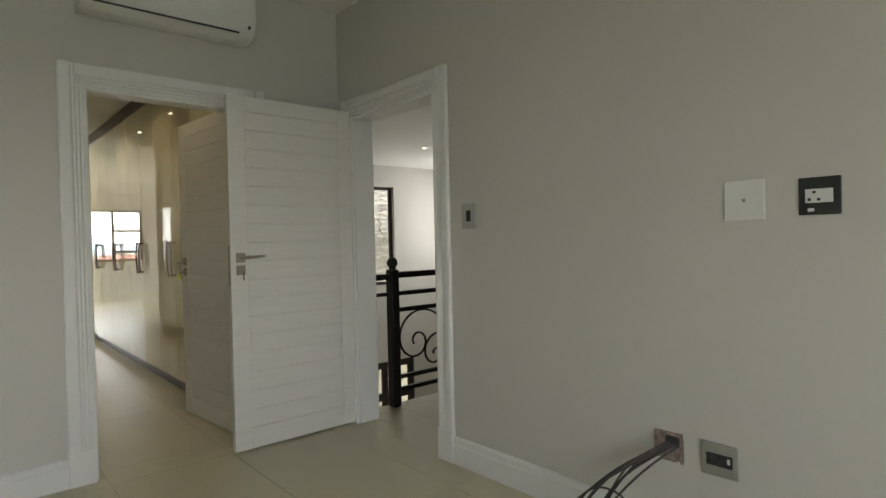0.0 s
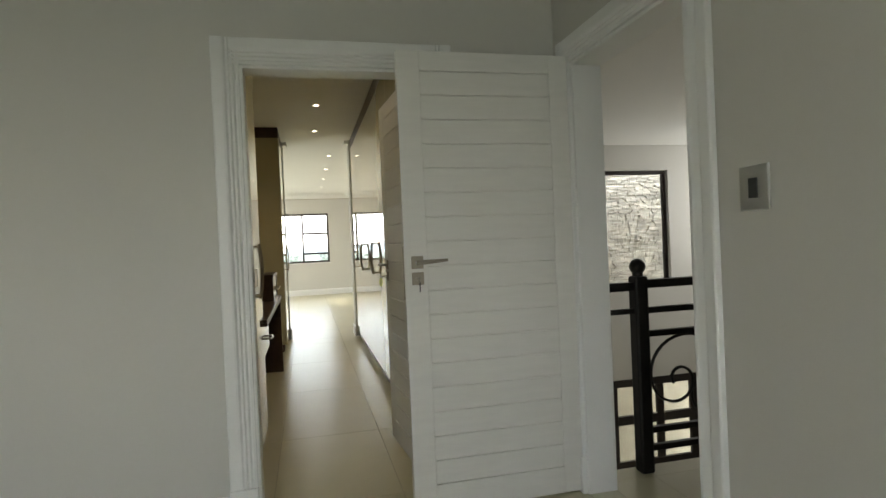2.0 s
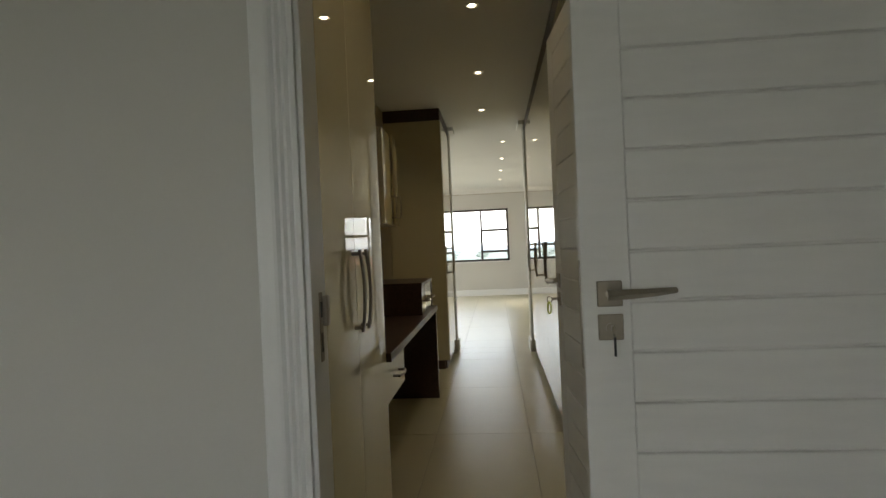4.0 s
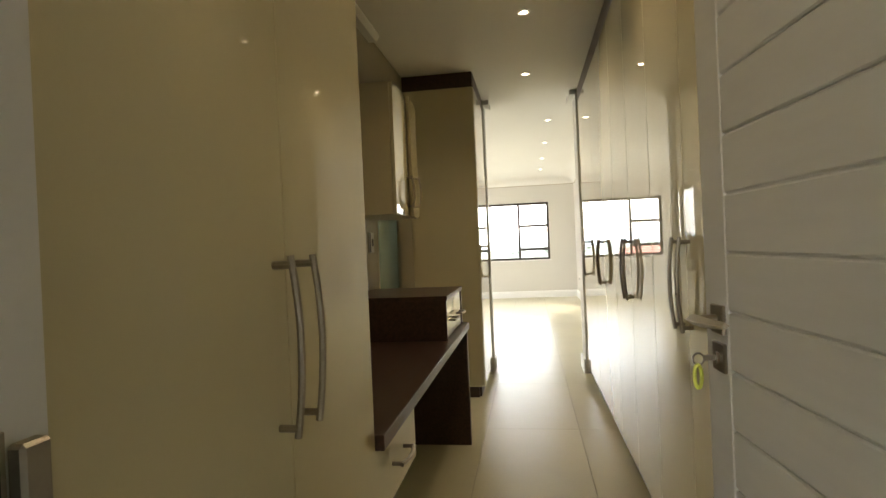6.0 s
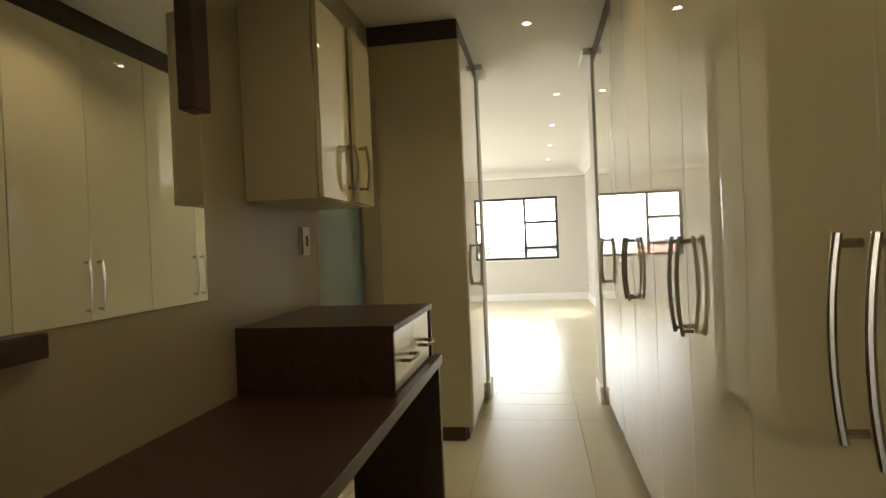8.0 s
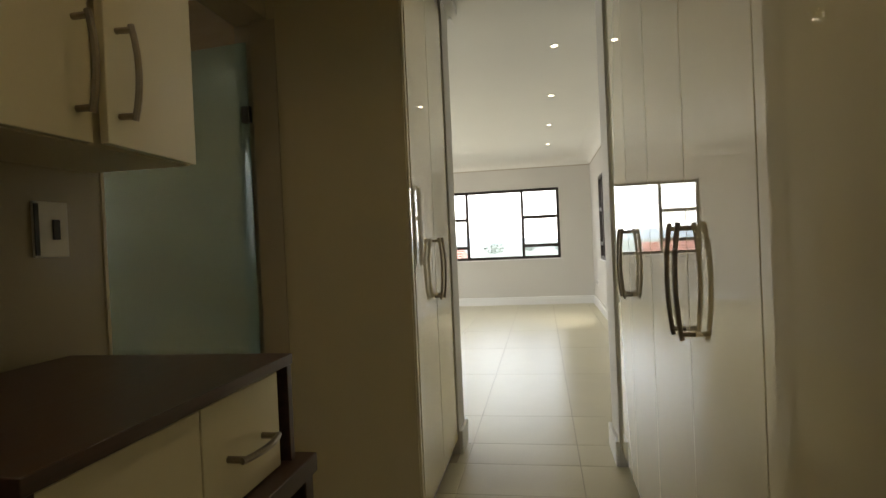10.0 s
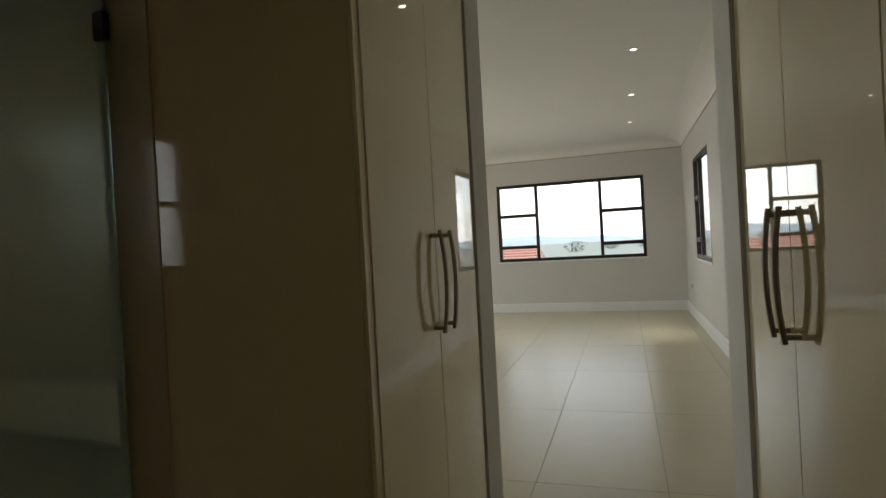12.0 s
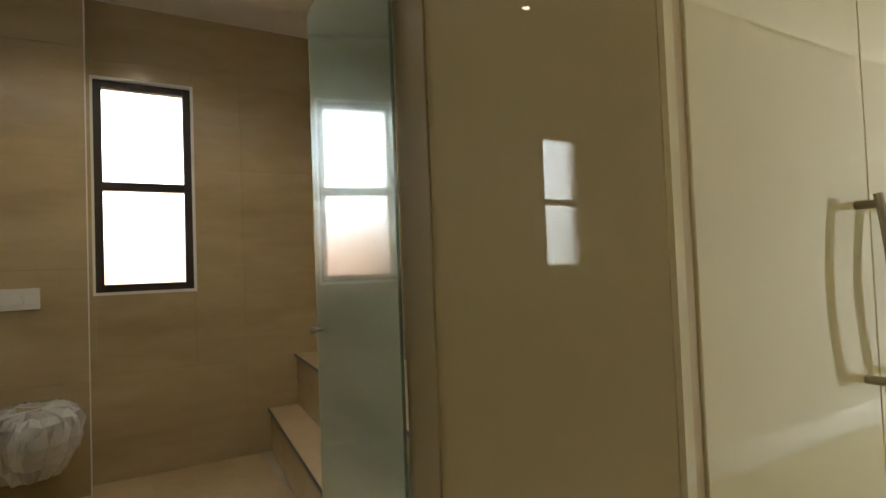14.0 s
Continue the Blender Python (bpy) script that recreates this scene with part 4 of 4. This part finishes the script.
# ---------------- outside ----------------
structure("ground", one_box(-2500, 2500, -2500, 2500, -3.6, -3.4), M_GROUND, "dry grass ground reaching the horizon", "ground")
rng = random.Random(2)
bm = bmesh.new()
cols, rows = 90, 8
grid = []
for i in range(cols + 1):
    a = math.radians(-60 + 150 * i / cols)
    line = []
    for j in range(rows + 1):
        d = 500 + 90 * j
        h = -4 + 13 * math.sin(math.pi * j / rows) * (0.55 + 0.35 * math.sin(i * 0.37) * math.sin(i * 0.11 + 1) + 0.1 * math.sin(i * 1.3))
        line.append(bm.verts.new((d * math.sin(a), 15 + d * math.cos(a), h)))
    grid.append(line)
for i in range(cols):
    for j in range(rows):
        bm.faces.new((grid[i][j], grid[i + 1][j], grid[i + 1][j + 1], grid[i][j + 1]))
structure("backdrop", bm, M_HILL, "hills on the horizon, coloured blue-grey for haze", "hills")


def house(x, y, w, d, wall_z, ridge, label):
    root = thing("house", (x, y, -3.4), label, "house")
    bm = bmesh.new()
    box(bm, -w / 2, w / 2, -d / 2, d / 2, 0, wall_z)
    part("wall", bm, M_BRICKWALL, root, "orange plastered walls")
    e = 0.5
    bm = bmesh.new()
    v = [bm.verts.new(c) for c in ((-w / 2 - e, -d / 2 - e, wall_z), (w / 2 + e, -d / 2 - e, wall_z), (w / 2 + e, d / 2 + e, wall_z), (-w / 2 - e, d / 2 + e, wall_z), (-w / 2 - e, 0, ridge), (w / 2 + e, 0, ridge))]
    for f in ((0, 1, 5, 4), (1, 2, 5), (2, 3, 4, 5), (3, 0, 4), (0, 3, 2, 1)):
        bm.faces.new([v[i] for i in f])
    rf = part("roof", bm, M_ROOF, root, "red tiled gable roof")
    n = 13
    for i in range(n):
        u = (i + 0.5) / n
        zz = wall_z + (ridge - wall_z) * u
        yy = -d / 2 - e + (d / 2 + e) * u
        xw = w / 2 + e
        part("tile_course", one_box(-xw, xw, yy - 0.12, yy + 0.10, zz - 0.03, zz + 0.05, bevel=0.02), M_ROOF, rf)
    for k in range(3):
        wd = part("window", one_box(-w / 2 + w * (k + 0.5) / 3 - 0.6, -w / 2 + w * (k + 0.5) / 3 + 0.6, -d / 2 - 0.03, -d / 2 + 0.01, 0.9, 2.1), M_DARK, root, "dark window")
    return root


house(-9.9, 30, 15, 8, 2.9, 4.22, "neighbouring house with a red tiled roof")
structure("garden_wall", one_box(-7.5, -7.2, 2, 13, -3.4, 1.9), M_BRICKWALL, "orange plastered neighbouring wall outside the bathroom", "wall")


def far_tree(x, y, h, seed):
    r = random.Random(seed)
    root = thing("tree", (x, y, -3.4), "distant green tree with haze mixed into its colour", "tree", "trees beyond the window")
    part("trunk", tube(bmesh.new(), [(0, 0, 0), (0.1, 0, h * 0.3), (0, 0.1, h * 0.6)], [0.3, 0.2, 0.08], 7), M_GROUND, root)
    bm = bmesh.new()
    for i in range(260):
        a, u = r.uniform(0, 6.283), r.random()
        rad = h * 1.1 * math.sqrt(r.random()) * (0.5 + 0.6 * math.sin(math.pi * u))
        c = Vector((rad * math.cos(a), rad * math.sin(a), h * (0.06 + 0.9 * u)))
        s = r.uniform(0.25, 0.6)
        vs = [bm.verts.new(c + Vector((r.uniform(-s, s), r.uniform(-s, s), r.uniform(-s, s) * 0.6))) for _ in range(4)]
        bm.faces.new(vs[:3])
        bm.faces.new(vs[1:])
    part("crown", bm, M_GREEN, root)
    return root


for i, (x, y, h) in enumerate(((-34, 178, 3.4), (-14, 195, 3.6), (-3, 220, 2.6), (8, 228, 2.8), (24, 206, 2.6), (30, 192, 3.8), (-52, 210, 3.6), (60, 160, 3.6))):
    far_tree(x, y, h, 40 + i)

# ledge-stone wall outside the stairwell window
stone_wall = structure("stone_wall", one_box(2.8, 12.0, 10.62, 10.9, -3.4, 5.5), M_GROUT, "wall clad in thin pale ledge stones outside the stairwell", "stone wall")
r = random.Random(5)
bm_rest = bmesh.new()
count, z = 0, -0.4
while z < 3.2:
    h = r.uniform(0.02, 0.038)
    x = 4.6 + r.uniform(-0.2, 0)
    while x < 9.3:
        w = r.uniform(0.07, 0.22)
        near = 6.3 < x < 7.5 and 0.9 < z < 2.2
        dpt = r.uniform(0.015, 0.055)
        if near and count < 300:
            part("stone", one_box(x + 0.003, x + w - 0.003, 10.62 - dpt, 10.625, z + 0.003, z + h - 0.002), M_STONE, stone_wall)
            count += 1
        else:
            box(bm_rest, x + 0.003, x + w - 0.003, 10.62 - dpt, 10.625, z + 0.003, z + h - 0.002)
        x += w
    z += h
rest = part("stones", bm_rest, M_STONE_REST, stone_wall)
tagged(rest, kind="stuff")

# ---------------- floor tiles ----------------
floor_tiles = thing("floor_tiles", (0, 0, 0), "large cream porcelain floor tiles with thin dark joints", "floor tiles", kind="structure")
REGIONS = [(-2.26, WALL_B, -3.0, WALL_A), (D1[0] - 0.02, D1[1] + 0.02, WALL_A, WALL_A2), (X_MIR, WALL_B, WALL_A2, Y_E), (0.947, 1.80, Y_E, Y_END2),
           (-3.3, X_FAR, Y_END2, Y_FAR), (WALL_B, WALL_B2, D2[0] - 0.02, D2[1] + 0.02), (WALL_B2, 9.0, -3.14, 3.23)]
shared = {}
for x0, x1, y0, y1 in REGIONS:
    for i in range(math.floor((x0 - 1.6) / 0.6), math.ceil((x1 - 1.6) / 0.6)):
        for j in range(math.floor((y0 - 6.7) / 1.2), math.ceil((y1 - 6.7) / 1.2)):
            a, b = max(x0, 1.6 + 0.6 * i), min(x1, 2.2 + 0.6 * i)
            c, d = max(y0, 6.7 + 1.2 * j), min(y1, 7.9 + 1.2 * j)
            if b - a < 0.01 or d - c < 0.01:
                continue
            key = (round(b - a, 3), round(d - c, 3))
            if key not in shared:
                w, l = key
                shared[key] = finish("tile", one_box(-w / 2 + 0.0012, w / 2 - 0.0012, -l / 2 + 0.0012, l / 2 - 0.0012, -0.004, 0, bevel=0.001), M_TILE)
            t = new("tile", shared[key])
            t.parent = floor_tiles
            t.location = ((a + b) / 2, (c + d) / 2, 0)
bath_floor = thing("bath_floor_tiles", (0, 0, 0), "warm beige bathroom floor tiles", "floor tiles", kind="structure")
for i in range(5):
    for j in range(7):
        a, b = BATH_X + 0.6 * i, min(BATH_X + 0.6 * (i + 1), X_MIR)
        c, d = BATH_Y0 + 0.6 * j, min(BATH_Y0 + 0.6 * (j + 1), 7.845)
        for p, q, rr, ss in clipped(a, b, c, d, [(0.2, 1.0, 0, 6.52), (0.2, 1.0, 7.499, 9)]):
            if q - p > 0.02 and ss - rr > 0.02:
                part("tile", one_box(p + g, q - g, rr + g, ss - g, -0.004, 0.0, bevel=0.001), M_BFLOOR, bath_floor)
